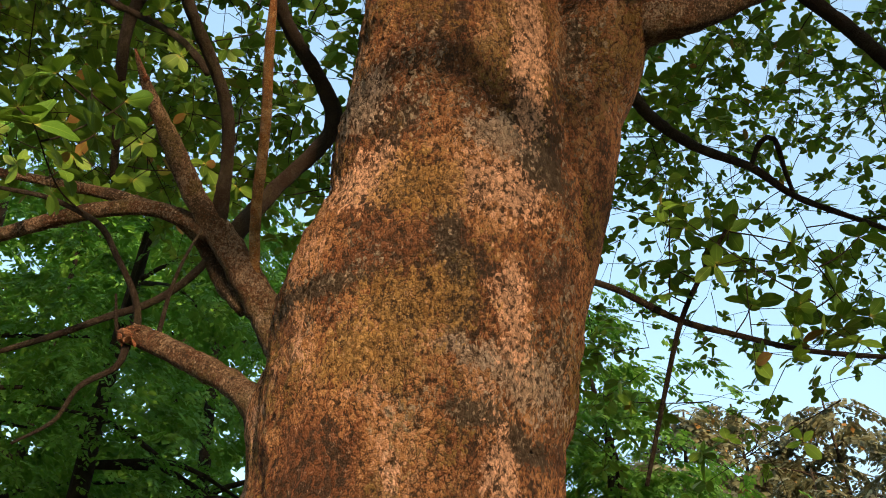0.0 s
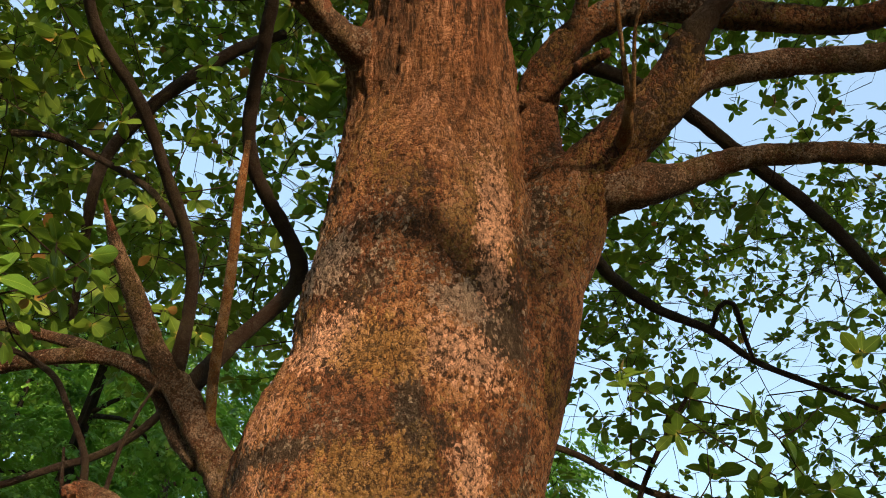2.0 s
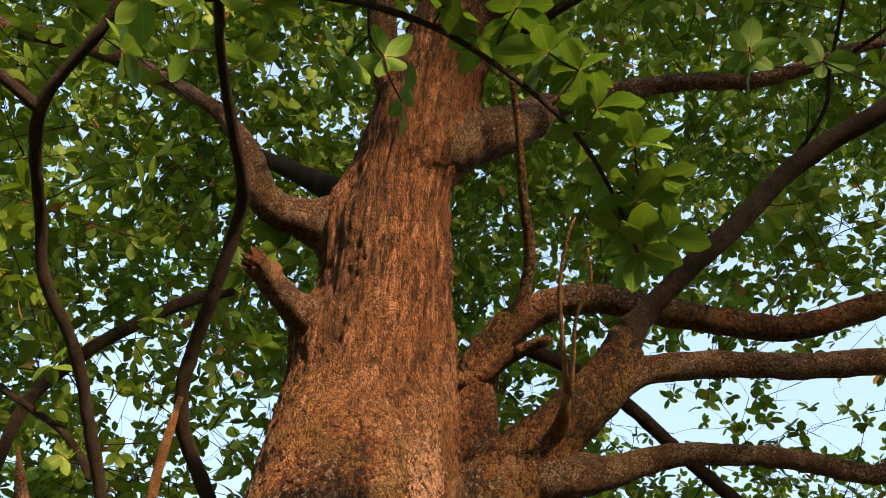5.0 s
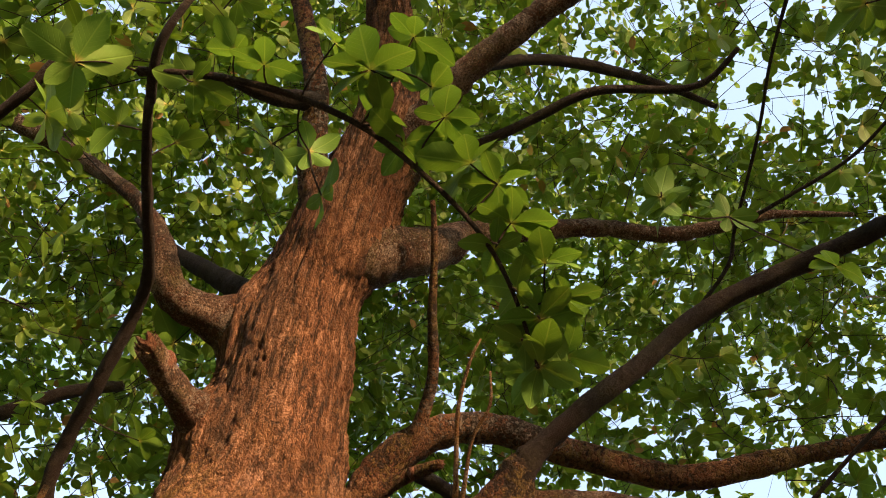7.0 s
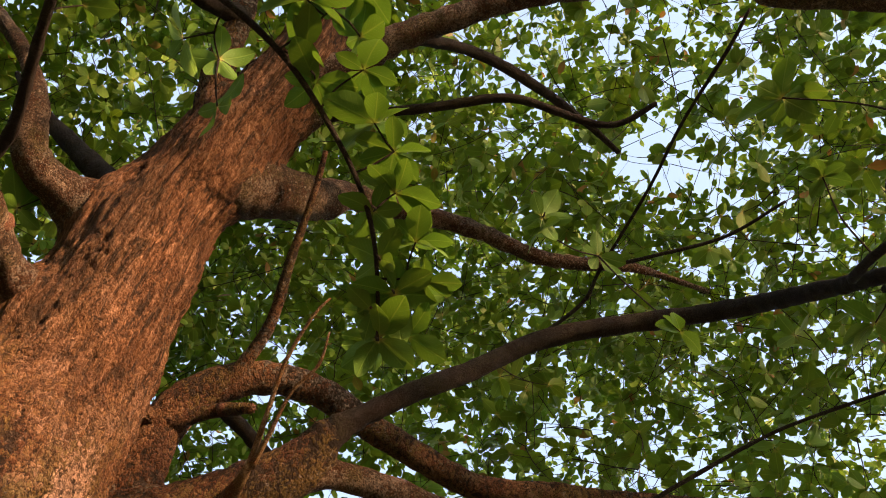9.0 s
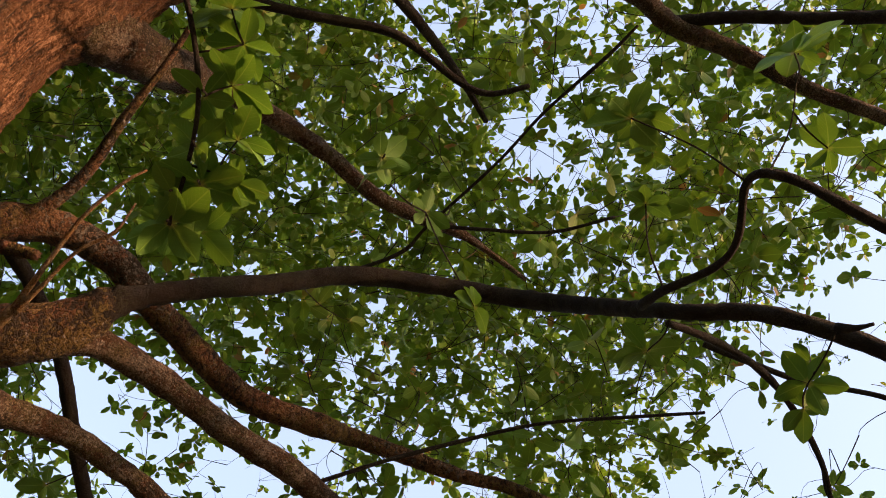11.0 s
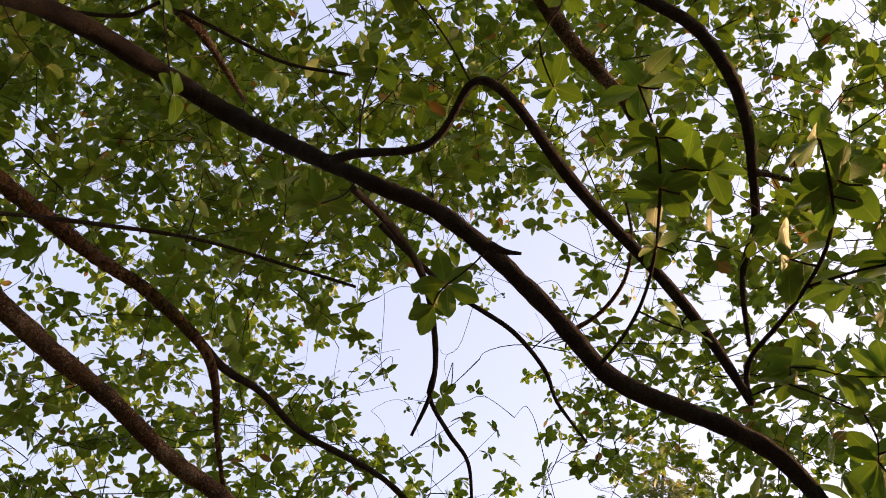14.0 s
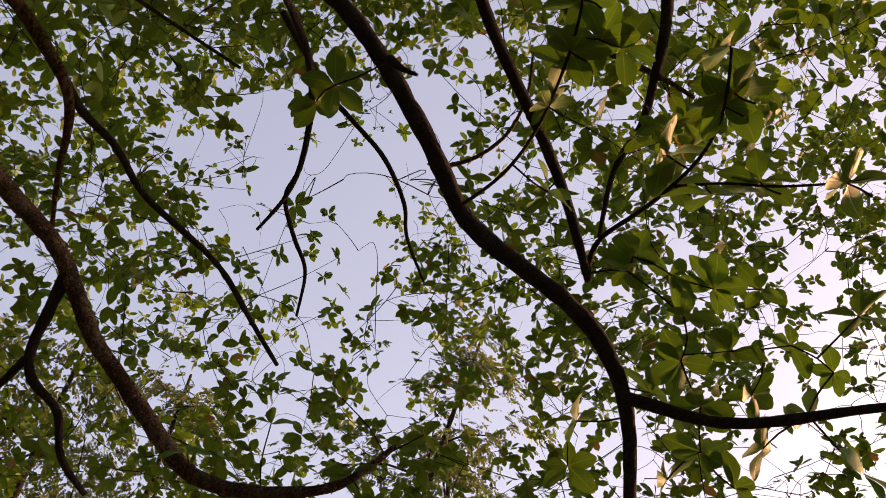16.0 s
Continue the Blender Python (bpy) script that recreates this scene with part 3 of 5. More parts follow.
def limb(name, label, points):
    path = spline(points, 0.018)
    if len(path) > 12 and name != "twig":
        for _ in range(14):
            path[2:-2] = (path[1:-3] + 2 * path[2:-2] + path[3:-1]) / 4
    r0 = max(p[3] for p in points)
    if any(word in label for word in ROOTED):
        # rooted in the trunk
        root = TRUNK_LINE[np.argmin(np.linalg.norm(TRUNK_LINE[:, :3] - path[0, :3], axis=1))]
        deep = np.array([(*(path[0, :3] + (root[:3] - path[0, :3]) * k), min(path[0, 3], root[3] * 0.6)) for k in (0.6, 0.4, 0.2)])
        path = np.vstack([deep, path])
    if r0 > 0.03:
        mat, sides, rough = limb_bark, 36 if r0 > 0.06 else 24, 0.16
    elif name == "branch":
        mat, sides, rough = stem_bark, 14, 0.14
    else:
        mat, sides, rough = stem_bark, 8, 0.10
    if any(word in label for word in ("ochre", "pale bare", "pale splintered")):
        mat = shoot_bark
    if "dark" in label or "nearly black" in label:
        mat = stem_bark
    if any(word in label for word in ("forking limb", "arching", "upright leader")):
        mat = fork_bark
    jag = "broken" in label or "splintered" in label
    ob = placed(part(name, tube(name, path, sides, rough, len(WOODY), jag), mat, tree, label))
    WOODY.append(ob)
    if jag:
        tip = path[-6:].copy()
        ahead = (tip[-1, :3] - tip[0, :3]) / (np.linalg.norm(tip[-1, :3] - tip[0, :3]) + 1e-9)
        tip[:, :3] += ahead * r0 * 0.22 + np.array([0.1, -0.5, 0.25]) * r0 * 0.12
        tip[:, 3] *= np.linspace(0.9, 0.55, 6)
        placed(part("broken_end", tube("broken_end", tip, 18, 0.35, 3, True), raw_wood, tree, "torn raw wood at a broken end"))
    for q in path[::4]:
        NODES.append((q[:3], q[3]))
    LINES[label] = (ob, path)
    return ob


def fillet(a, b, wide):
    """Rounds the crease between two parts of the tree: the wood of each swells towards the other's line."""
    moves = []
    for (ob, _), (_, line) in ((a, b), (b, a)):
        me = ob.data
        n = len(me.vertices)
        co, nor = np.zeros(n * 3), np.zeros(n * 3)
        me.vertices.foreach_get("co", co)
        me.vertex_normals.foreach_get("vector", nor)
        co, nor = co.reshape(-1, 3), nor.reshape(-1, 3)
        low, high = line[:, :3].min(0) - 0.4, line[:, :3].max(0) + 0.4
        near = np.nonzero(np.all((co > low) & (co < high), axis=1))[0]
        off = np.full(n, 9.0)
        for block in np.array_split(near, 1 + len(near) // 4000):
            if len(block):
                off[block] = np.min(np.linalg.norm(co[block, None] - line[None, ::2, :3], axis=2) - line[None, ::2, 3], axis=1)
        swell = np.where((off < wide) & (off > -wide), 0.25 * wide * (1 - np.abs(off) / wide) ** 2, 0.0)
        moves.append((me, co + nor * swell[:, None]))
    for me, co in moves:
        me.vertices.foreach_set("co", co.ravel())
        me.update()


limb("limb", "thick forking limb with rough reddish bark", [(0.141, 2.322, 2.516, 0.134), (0.222, 2.274, 2.755, 0.141), (0.299, 2.215, 3.006, 0.150), (0.346, 2.150, 3.230, 0.145), (0.419, 2.119, 3.393, 0.125), (0.455, 2.078, 3.513, 0.128), (0.544, 1.989, 3.632, 0.099), (0.637, 1.901, 3.694, 0.079), (0.720, 1.795, 3.751, 0.063), (0.774, 1.691, 3.806, 0.053), (0.762, 1.635, 3.843, 0.031)])
limb("limb", "long nearly black limb sweeping across the canopy", [(0.640, 1.890, 3.695, 0.040), (0.710, 1.810, 3.740, 0.044), (0.755, 1.739, 3.785, 0.042), (0.785, 1.645, 3.840, 0.036), (0.904, 1.484, 3.928, 0.031), (1.069, 1.332, 4.044, 0.031), (1.263, 1.164, 4.203, 0.032), (1.603, 0.771, 4.168, 0.030), (1.526, 0.308, 3.641, 0.020), (1.566, 0.228, 3.620, 0.023), (1.593, 0.117, 3.567, 0.021), (1.683, -0.034, 3.447, 0.023), (1.781, -0.173, 3.307, 0.022), (1.859, -0.264, 3.209, 0.022), (1.899, -0.420, 3.140, 0.022), (1.960, -0.605, 3.058, 0.021), (2.036, -0.707, 2.922, 0.018), (2.089, -0.729, 2.723, 0.014), (2.186, -0.751, 2.535, 0.009)])
limb("limb", "arching limb rising behind the fork", [(0.350, 2.190, 3.330, 0.090), (0.385, 2.150, 3.450, 0.100), (0.400, 2.120, 3.560, 0.096), (0.387, 2.071, 3.687, 0.081), (0.385, 1.994, 3.835, 0.070), (0.396, 1.921, 3.953, 0.069), (0.465, 1.852, 4.038, 0.058), (0.574, 1.780, 4.097, 0.052), (0.750, 1.729, 4.113, 0.050), (0.931, 1.725, 4.079, 0.047), (1.138, 1.700, 4.034, 0.044), (1.332, 1.658, 3.989, 0.042), (1.581, 1.513, 3.992, 0.040), (1.653, 1.509, 4.031, 0.028), (1.860, 1.340, 3.989, 0.027), (1.957, 1.249, 3.958, 0.023), (2.071, 1.133, 3.945, 0.022), (2.156, 1.047, 3.893, 0.021), (2.263, 0.947, 3.819, 0.017), (2.368, 0.930, 3.726, 0.013), (2.472, 0.960, 3.716, 0.010), (2.704, 0.971, 3.610, 0.007)])
limb("limb", "long limb with smooth pinkish bark", [(0.600, 1.910, 3.665, 0.045), (0.674, 1.827, 3.705, 0.051), (0.802, 1.754, 3.782, 0.040), (0.920, 1.727, 3.812, 0.043), (1.100, 1.688, 3.815, 0.041), (1.303, 1.643, 3.793, 0.039), (1.508, 1.554, 3.755, 0.039), (1.771, 1.500, 3.718, 0.032), (1.998, 1.320, 3.616, 0.032), (2.148, 1.175, 3.562, 0.027), (2.327, 1.001, 3.450, 0.027), (2.455, 0.820, 3.364, 0.025), (2.615, 0.690, 3.214, 0.025), (2.692, 0.563, 3.119, 0.025), (2.761, 0.434, 3.015, 0.025), (2.806, 0.312, 2.933, 0.024), (2.810, 0.131, 2.926, 0.020), (2.754, -0.101, 2.964, 0.014), (2.678, -0.237, 3.084, 0.008)])
limb("limb", "low limb swollen at its base", [(0.480, 2.020, 3.590, 0.040), (0.560, 1.990, 3.555, 0.058), (0.625, 1.972, 3.545, 0.067), (0.727, 1.967, 3.573, 0.058), (0.833, 1.953, 3.606, 0.042), (0.947, 1.923, 3.645, 0.035), (1.127, 1.890, 3.645, 0.032), (1.329, 1.850, 3.618, 0.031), (1.545, 1.815, 3.554, 0.029), (1.632, 1.801, 3.668, 0.023), (1.829, 1.782, 3.531, 0.022)])
limb("limb", "short thick upper limb cut by shade", [(0.179, 1.392, 4.340, 0.095), (0.267, 1.373, 4.377, 0.084), (0.377, 1.359, 4.451, 0.078), (0.484, 1.346, 4.555, 0.073), (0.523, 1.349, 4.648, 0.047), (0.691, 1.310, 4.694, 0.041), (0.862, 1.261, 4.733, 0.035), (1.041, 1.205, 4.729, 0.031), (1.256, 1.158, 4.708, 0.028), (1.514, 1.007, 4.712, 0.023), (1.595, 0.988, 4.749, 0.016), (1.843, 0.900, 4.714, 0.009)])
limb("limb", "high limb forking into the crown", [(0.232, 1.155, 4.580, 0.071), (0.290, 0.963, 4.600, 0.056), (0.343, 0.822, 4.636, 0.047), (0.483, 0.627, 4.684, 0.042), (0.642, 0.437, 4.728, 0.038), (1.106, 0.048, 4.793, 0.036), (1.285, -0.008, 4.784, 0.035), (1.465, -0.149, 4.718, 0.031), (1.699, -0.309, 4.597, 0.025), (1.838, -0.450, 4.485, 0.022), (1.958, -0.506, 4.433, 0.012), (2.035, -0.604, 4.367, 0.010), (2.054, -0.861, 4.293, 0.010), (2.073, -0.988, 4.239, 0.007)])
limb("branch", "dark curving branch from the high fork", [(1.289, -0.010, 4.800, 0.023), (1.377, -0.207, 4.746, 0.021), (1.509, -0.433, 4.675, 0.021), (1.619, -0.653, 4.590, 0.022), (1.674, -0.722, 4.552, 0.021), (1.809, -0.810, 4.460, 0.022), (1.945, -0.846, 4.369, 0.019), (2.100, -0.850, 4.264, 0.015), (2.197, -0.851, 4.191, 0.012), (2.327, -0.794, 4.111, 0.011), (2.517, -0.799, 3.953, 0.007)])
limb("limb", "bent limb with a swollen knee", [(0.006, 1.695, 4.202, 0.137), (-0.097, 1.655, 4.191, 0.090), (-0.170, 1.638, 4.187, 0.067), (-0.249, 1.618, 4.170, 0.056), (-0.363, 1.574, 4.185, 0.056), (-0.389, 1.496, 4.255, 0.043), (-0.457, 1.460, 4.360, 0.028), (-0.589, 1.449, 4.515, 0.024), (-0.830, 1.477, 4.730, 0.029), (-1.006, 1.461, 4.801, 0.032), (-1.199, 1.453, 4.854, 0.031), (-1.333, 1.374, 4.718, 0.032), (-1.561, 1.366, 4.734, 0.027)])
limb("limb", "dark dim limb rising behind the swollen knee", [(-0.018, 1.640, 4.330, 0.060), (-0.130, 1.670, 4.430, 0.046), (-0.243, 1.690, 4.530, 0.038), (-0.380, 1.720, 4.650, 0.030), (-0.520, 1.760, 4.800, 0.020), (-0.640, 1.800, 4.990, 0.010)])
limb("branch", "broken stub of branch with raw wood end", [(-0.021, 1.909, 3.929, 0.098), (-0.111, 1.811, 3.879, 0.069), (-0.179, 1.726, 3.843, 0.048), (-0.246, 1.622, 3.817, 0.040), (-0.306, 1.518, 3.788, 0.035)])
limb("branch", "dark slender stem leaning from the limb", [(-0.679, 2.554, 3.168, 0.033), (-0.546, 2.549, 3.366, 0.025), (-0.410, 2.532, 3.517, 0.026), (-0.354, 2.489, 3.587, 0.032), (-0.398, 2.371, 3.663, 0.025), (-0.486, 2.210, 3.737, 0.022), (-0.516, 2.085, 3.789, 0.022), (-0.496, 1.950, 3.852, 0.022), (-0.443, 1.747, 3.905, 0.021), (-0.382, 1.488, 3.988, 0.018), (-0.378, 1.369, 3.955, 0.018), (-0.403, 1.200, 3.935, 0.015), (-0.429, 1.014, 3.914, 0.013), (-0.435, 0.862, 3.871, 0.011), (-0.402, 0.846, 3.759, 0.013), (-0.415, 0.705, 3.751, 0.011), (-0.378, 0.612, 3.786, 0.009), (-0.332, 0.517, 3.869, 0.006)])
limb("branch", "dark slender stem with a crooked bend", [(-0.718, 2.530, 3.164, 0.033), (-0.683, 2.431, 3.311, 0.020), (-0.656, 2.280, 3.436, 0.020), (-0.680, 2.138, 3.515, 0.019), (-0.717, 2.005, 3.569, 0.018), (-0.728, 1.921, 3.598, 0.018), (-0.779, 1.757, 3.664, 0.017), (-0.855, 1.595, 3.703, 0.016), (-0.859, 1.436, 3.756, 0.015), (-0.851, 1.322, 3.726, 0.015), (-0.836, 1.111, 3.741, 0.016), (-0.765, 1.001, 3.769, 0.014), (-0.675, 0.887, 3.797, 0.013), (-0.635, 0.789, 3.852, 0.010)])
limb("branch", "thin dark side stem", [(-0.836, 1.105, 3.744, 0.016), (-0.918, 1.034, 3.749, 0.015), (-1.020, 0.957, 3.740, 0.010)])
limb("limb", "grey limb ending in a splintered spear", [(-0.456, 2.658, 2.796, 0.076), (-0.534, 2.640, 2.922, 0.058), (-0.629, 2.584, 3.072, 0.052), (-0.704, 2.526, 3.178, 0.046), (-0.764, 2.454, 3.241, 0.037), (-0.818, 2.340, 3.342, 0.033), (-0.857, 2.228, 3.417, 0.024), (-0.884, 2.147, 3.468, 0.014), (-0.896, 2.087, 3.513, 0.006)])
limb("branch", "branch with pale lichen-dusted bark", [(-0.615, 2.656, 2.990, 0.046), (-0.696, 2.647, 3.056, 0.037), (-0.735, 2.612, 3.140, 0.031), (-0.808, 2.562, 3.226, 0.024), (-0.916, 2.542, 3.278, 0.021), (-1.069, 2.536, 3.329, 0.020), (-1.245, 2.504, 3.351, 0.017), (-1.417, 2.467, 3.369, 0.015), (-1.638, 2.406, 3.358, 0.010)])
limb("branch", "brown branch reaching into the shade", [(-0.734, 2.518, 3.177, 0.034), (-0.882, 2.500, 3.246, 0.025), (-1.053, 2.520, 3.268, 0.026), (-1.263, 2.564, 3.249, 0.025), (-1.442, 2.615, 3.225, 0.023), (-1.663, 2.644, 3.180, 0.018)])
limb("branch", "ochre upright shoot with smooth bark", [(-0.587, 2.591, 3.035, 0.017), (-0.587, 2.521, 3.117, 0.017), (-0.566, 2.387, 3.238, 0.018), (-0.530, 2.241, 3.362, 0.016), (-0.507, 2.067, 3.495, 0.015), (-0.493, 1.996, 3.575, 0.012), (-0.489, 1.971, 3.690, 0.009)])
limb("limb", "low broken limb ending in a knotted burr", [(-0.369, 2.263, 2.375, 0.052), (-0.461, 2.293, 2.482, 0.043), (-0.547, 2.345, 2.581, 0.036), (-0.693, 2.399, 2.679, 0.034), (-0.817, 2.439, 2.757, 0.032), (-0.893, 2.464, 2.794, 0.031)])
limb("branch", "upright reddish branch on the arching limb", [(0.480, 1.850, 4.020, 0.026), (0.505, 1.719, 4.085, 0.021), (0.502, 1.597, 4.147, 0.018), (0.461, 1.489, 4.202, 0.016), (0.429, 1.367, 4.266, 0.013), (0.393, 1.232, 4.340, 0.011), (0.359, 1.142, 4.382, 0.008)])
limb("branch", "short broken stub under the arching limb", [(0.380, 1.940, 3.870, 0.030), (0.481, 1.826, 3.904, 0.021), (0.533, 1.777, 3.898, 0.019), (0.564, 1.741, 3.883, 0.016)])
limb("branch", "pale splintered knot at the fork", [(0.600, 1.890, 3.640, 0.020), (0.604, 1.830, 3.620, 0.024), (0.602, 1.790, 3.612, 0.022), (0.596, 1.740, 3.612, 0.015), (0.588, 1.690, 3.625, 0.008)])
limb("twig", "thin bare shoot", [(-0.882, 2.467, 2.795, 0.012), (-0.889, 2.420, 2.884, 0.010), (-0.941, 2.341, 2.989, 0.009), (-0.995, 2.295, 3.066, 0.009), (-1.128, 2.259, 3.126, 0.008), (-1.270, 2.234, 3.148, 0.006)])
limb("twig", "thin bare shoot", [(-0.812, 2.436, 2.766, 0.008), (-0.782, 2.386, 2.884, 0.006), (-0.745, 2.347, 2.974, 0.005), (-0.695, 2.312, 3.058, 0.003)])
limb("twig", "thin bare shoot", [(-0.904, 2.467, 2.780, 0.007), (-0.934, 2.451, 2.791, 0.006), (-0.940, 2.397, 2.890, 0.004)])
limb("twig", "dark drooping shoot", [(-0.908, 2.472, 2.765, 0.012), (-0.935, 2.491, 2.703, 0.010), (-1.032, 2.500, 2.646, 0.008), (-1.088, 2.514, 2.551, 0.006), (-1.204, 2.540, 2.494, 0.004)])
limb("branch", "long thin branch sweeping sideways", [(-0.741, 2.593, 3.129, 0.014), (-0.804, 2.646, 3.086, 0.013), (-0.938, 2.708, 3.023, 0.012), (-1.068, 2.734, 2.995, 0.013), (-1.228, 2.755, 2.939, 0.011), (-1.435, 2.797, 2.894, 0.009)])
limb("branch", "thin branch reaching out over open air", [(0.414, 2.463, 2.974, 0.015), (0.471, 2.503, 2.986, 0.010), (0.563, 2.550, 2.973, 0.010), (0.721, 2.602, 2.907, 0.011), (0.910, 2.667, 2.892, 0.009), (1.131, 2.715, 2.860, 0.009), (1.392, 2.723, 2.840, 0.008), (1.623, 2.725, 2.826, 0.005)])
limb("branch", "knotted branch with a looping snag", [(0.556, 2.347, 3.703, 0.029), (0.651, 2.543, 3.761, 0.025), (0.771, 2.705, 3.766, 0.022), (0.941, 2.775, 3.691, 0.018), (1.128, 2.809, 3.640, 0.015), (1.276, 2.870, 3.556, 0.013), (1.458, 2.935, 3.525, 0.011), (1.653, 2.988, 3.484, 0.009), (1.920, 3.018, 3.391, 0.006)])
limb("twig", "looping snag", [(1.128, 2.805, 3.645, 0.010), (1.153, 2.750, 3.705, 0.010), (1.198, 2.730, 3.706, 0.010), (1.249, 2.813, 3.617, 0.009), (1.285, 2.867, 3.554, 0.008)])
limb("branch", "brown branch passing behind the limbs", [(0.407, 1.933, 4.090, 0.028), (0.594, 1.999, 4.128, 0.025), (0.751, 2.079, 4.150, 0.025), (0.941, 2.147, 4.093, 0.024), (1.149, 2.245, 3.979, 0.024), (1.331, 2.320, 3.877, 0.025), (1.477, 2.364, 3.730, 0.024), (1.618, 2.449, 3.602, 0.022), (1.838, 2.617, 3.462, 0.011)])
limb("twig", "thin hanging shoot", [(0.883, 2.402, 3.165, 0.006), (0.788, 2.524, 3.018, 0.008), (0.730, 2.602, 2.903, 0.009), (0.684, 2.691, 2.736, 0.008), (0.614, 2.809, 2.456, 0.007)])
limb("twig", "pale bare shoot beside the fork", [(0.607, 1.774, 3.608, 0.013), (0.591, 1.697, 3.628, 0.010), (0.557, 1.572, 3.694, 0.007), (0.528, 1.455, 3.767, 0.006), (0.526, 1.334, 3.827, 0.005), (0.540, 1.279, 3.859, 0.003)])
limb("twig", "pale bare shoot beside the fork", [(0.600, 1.706, 3.617, 0.010), (0.591, 1.611, 3.650, 0.006), (0.582, 1.504, 3.715, 0.005), (0.603, 1.411, 3.753, 0.005), (0.584, 1.340, 3.808, 0.003)])
limb("branch", "leafy branch hanging in front of the trunk", [(-0.440, 0.770, 3.756, 0.012), (-0.320, 0.731, 3.729, 0.009), (-0.167, 0.702, 3.696, 0.008), (-0.034, 0.691, 3.646, 0.008), (0.103, 0.701, 3.591, 0.007), (0.252, 0.752, 3.530, 0.006), (0.348, 0.793, 3.479, 0.006), (0.432, 0.853, 3.437, 0.005), (0.501, 0.932, 3.382, 0.005), (0.556, 1.007, 3.325, 0.004)])
limb("twig", "thin dark forking twig", [(1.196, 1.403, 4.247, 0.006), (1.304, 1.085, 4.307, 0.007), (1.288, 0.939, 4.345, 0.006), (1.224, 0.638, 4.343, 0.005), (1.146, 0.414, 4.307, 0.005), (1.078, 0.171, 4.250, 0.006), (1.052, 0.056, 4.263, 0.004)])
limb("twig", "thin dark forking twig", [(1.288, 0.939, 4.345, 0.007), (1.391, 0.801, 4.337, 0.006), (1.514, 0.614, 4.319, 0.006), (1.578, 0.416, 4.318, 0.005)])
limb("branch", "dark branch rising through the leaves", [(0.303, 1.133, 4.594, 0.023), (0.466, 0.988, 4.572, 0.017), (0.584, 0.886, 4.584, 0.017), (0.696, 0.773, 4.592, 0.017), (0.783, 0.702, 4.588, 0.015), (0.932, 0.650, 4.557, 0.013), (1.072, 0.586, 4.524, 0.011), (1.127, 0.445, 4.527, 0.008)])
limb("branch", "pinkish branch crossing the crown", [(0.370, 0.788, 4.693, 0.023), (0.560, 0.739, 4.834, 0.020), (0.709, 0.721, 4.915, 0.020), (0.893, 0.718, 4.978, 0.021), (1.161, 0.743, 5.108, 0.015), (1.373, 0.767, 5.136, 0.010)])
limb("branch", "crooked dark branch with a sharp elbow", [(1.494, 0.379, 3.685, 0.013), (1.415, 0.296, 3.585, 0.012), (1.393, 0.220, 3.541, 0.010), (1.381, 0.103, 3.517, 0.009), (1.314, 0.050, 3.538, 0.009), (1.230, 0.006, 3.564, 0.009), (1.225, -0.021, 3.568, 0.011), (1.282, -0.089, 3.539, 0.012), (1.400, -0.162, 3.490, 0.014), (1.513, -0.248, 3.432, 0.014), (1.615, -0.347, 3.368, 0.014), (1.726, -0.452, 3.280, 0.013), (1.822, -0.525, 3.197, 0.012), (1.878, -0.568, 3.124, 0.009)])
limb("twig", "short dark spur", [(1.579, -0.010, 3.388, 0.014), (1.573, -0.044, 3.356, 0.006), (1.566, -0.079, 3.337, 0.004)])
limb("branch", "thin branch forking from the long limb", [(2.242, 0.970, 3.842, 0.017), (2.339, 0.897, 3.800, 0.013), (2.411, 0.808, 3.797, 0.012), (2.536, 0.719, 3.734, 0.011), (2.626, 0.567, 3.686, 0.011), (2.704, 0.426, 3.633, 0.010), (2.813, 0.292, 3.524, 0.009), (2.894, 0.178, 3.430, 0.007)])
limb("branch", "dark forked side branch", [(2.514, 0.793, 3.318, 0.019), (2.585, 0.815, 3.210, 0.017), (2.661, 0.843, 3.117, 0.015), (2.715, 0.801, 3.057, 0.013), (2.754, 0.715, 3.041, 0.012), (2.816, 0.703, 2.935, 0.011), (2.928, 0.610, 2.881, 0.009)])
limb("twig", "dark side twig", [(2.661, 0.843, 3.117, 0.013), (2.732, 0.902, 3.064, 0.011), (2.758, 0.974, 2.967, 0.007)])
limb("branch", "dark branch reaching to open sky", [(2.004, -0.686, 2.906, 0.017), (1.970, -0.752, 2.884, 0.014), (1.948, -0.807, 2.847, 0.014), (1.902, -0.875, 2.813, 0.013), (1.816, -0.984, 2.795, 0.012), (1.740, -1.067, 2.788, 0.011), (1.670, -1.169, 2.783, 0.008), (1.580, -1.276, 2.781, 0.005)])
limb("branch", "leafy hanging branch", [(1.784, -0.239, 3.188, 0.0048), (1.711, -0.311, 3.223, 0.0042), (1.623, -0.353, 3.257, 0.0036), (1.532, -0.375, 3.291, 0.0036), (1.416, -0.389, 3.352, 0.0036), (1.325, -0.389, 3.390, 0.0030), (1.214, -0.350, 3.428, 0.0024)])
limb("branch", "leafy branch against bright sky", [(1.868, -0.566, 3.140, 0.0070), (1.833, -0.559, 3.206, 0.0066), (1.724, -0.625, 3.203, 0.0054), (1.615, -0.678, 3.209, 0.0048), (1.508, -0.714, 3.214, 0.0042), (1.397, -0.712, 3.229, 0.0036), (1.287, -0.683, 3.273, 0.0030)])
limb("twig", "leafy side shoot", [(1.615, -0.678, 3.209, 0.0036), (1.543, -0.761, 3.167, 0.0030), (1.492, -0.859, 3.134, 0.0030), (1.421, -0.963, 3.105, 0.0024), (1.353, -1.041, 3.092, 0.0018)])
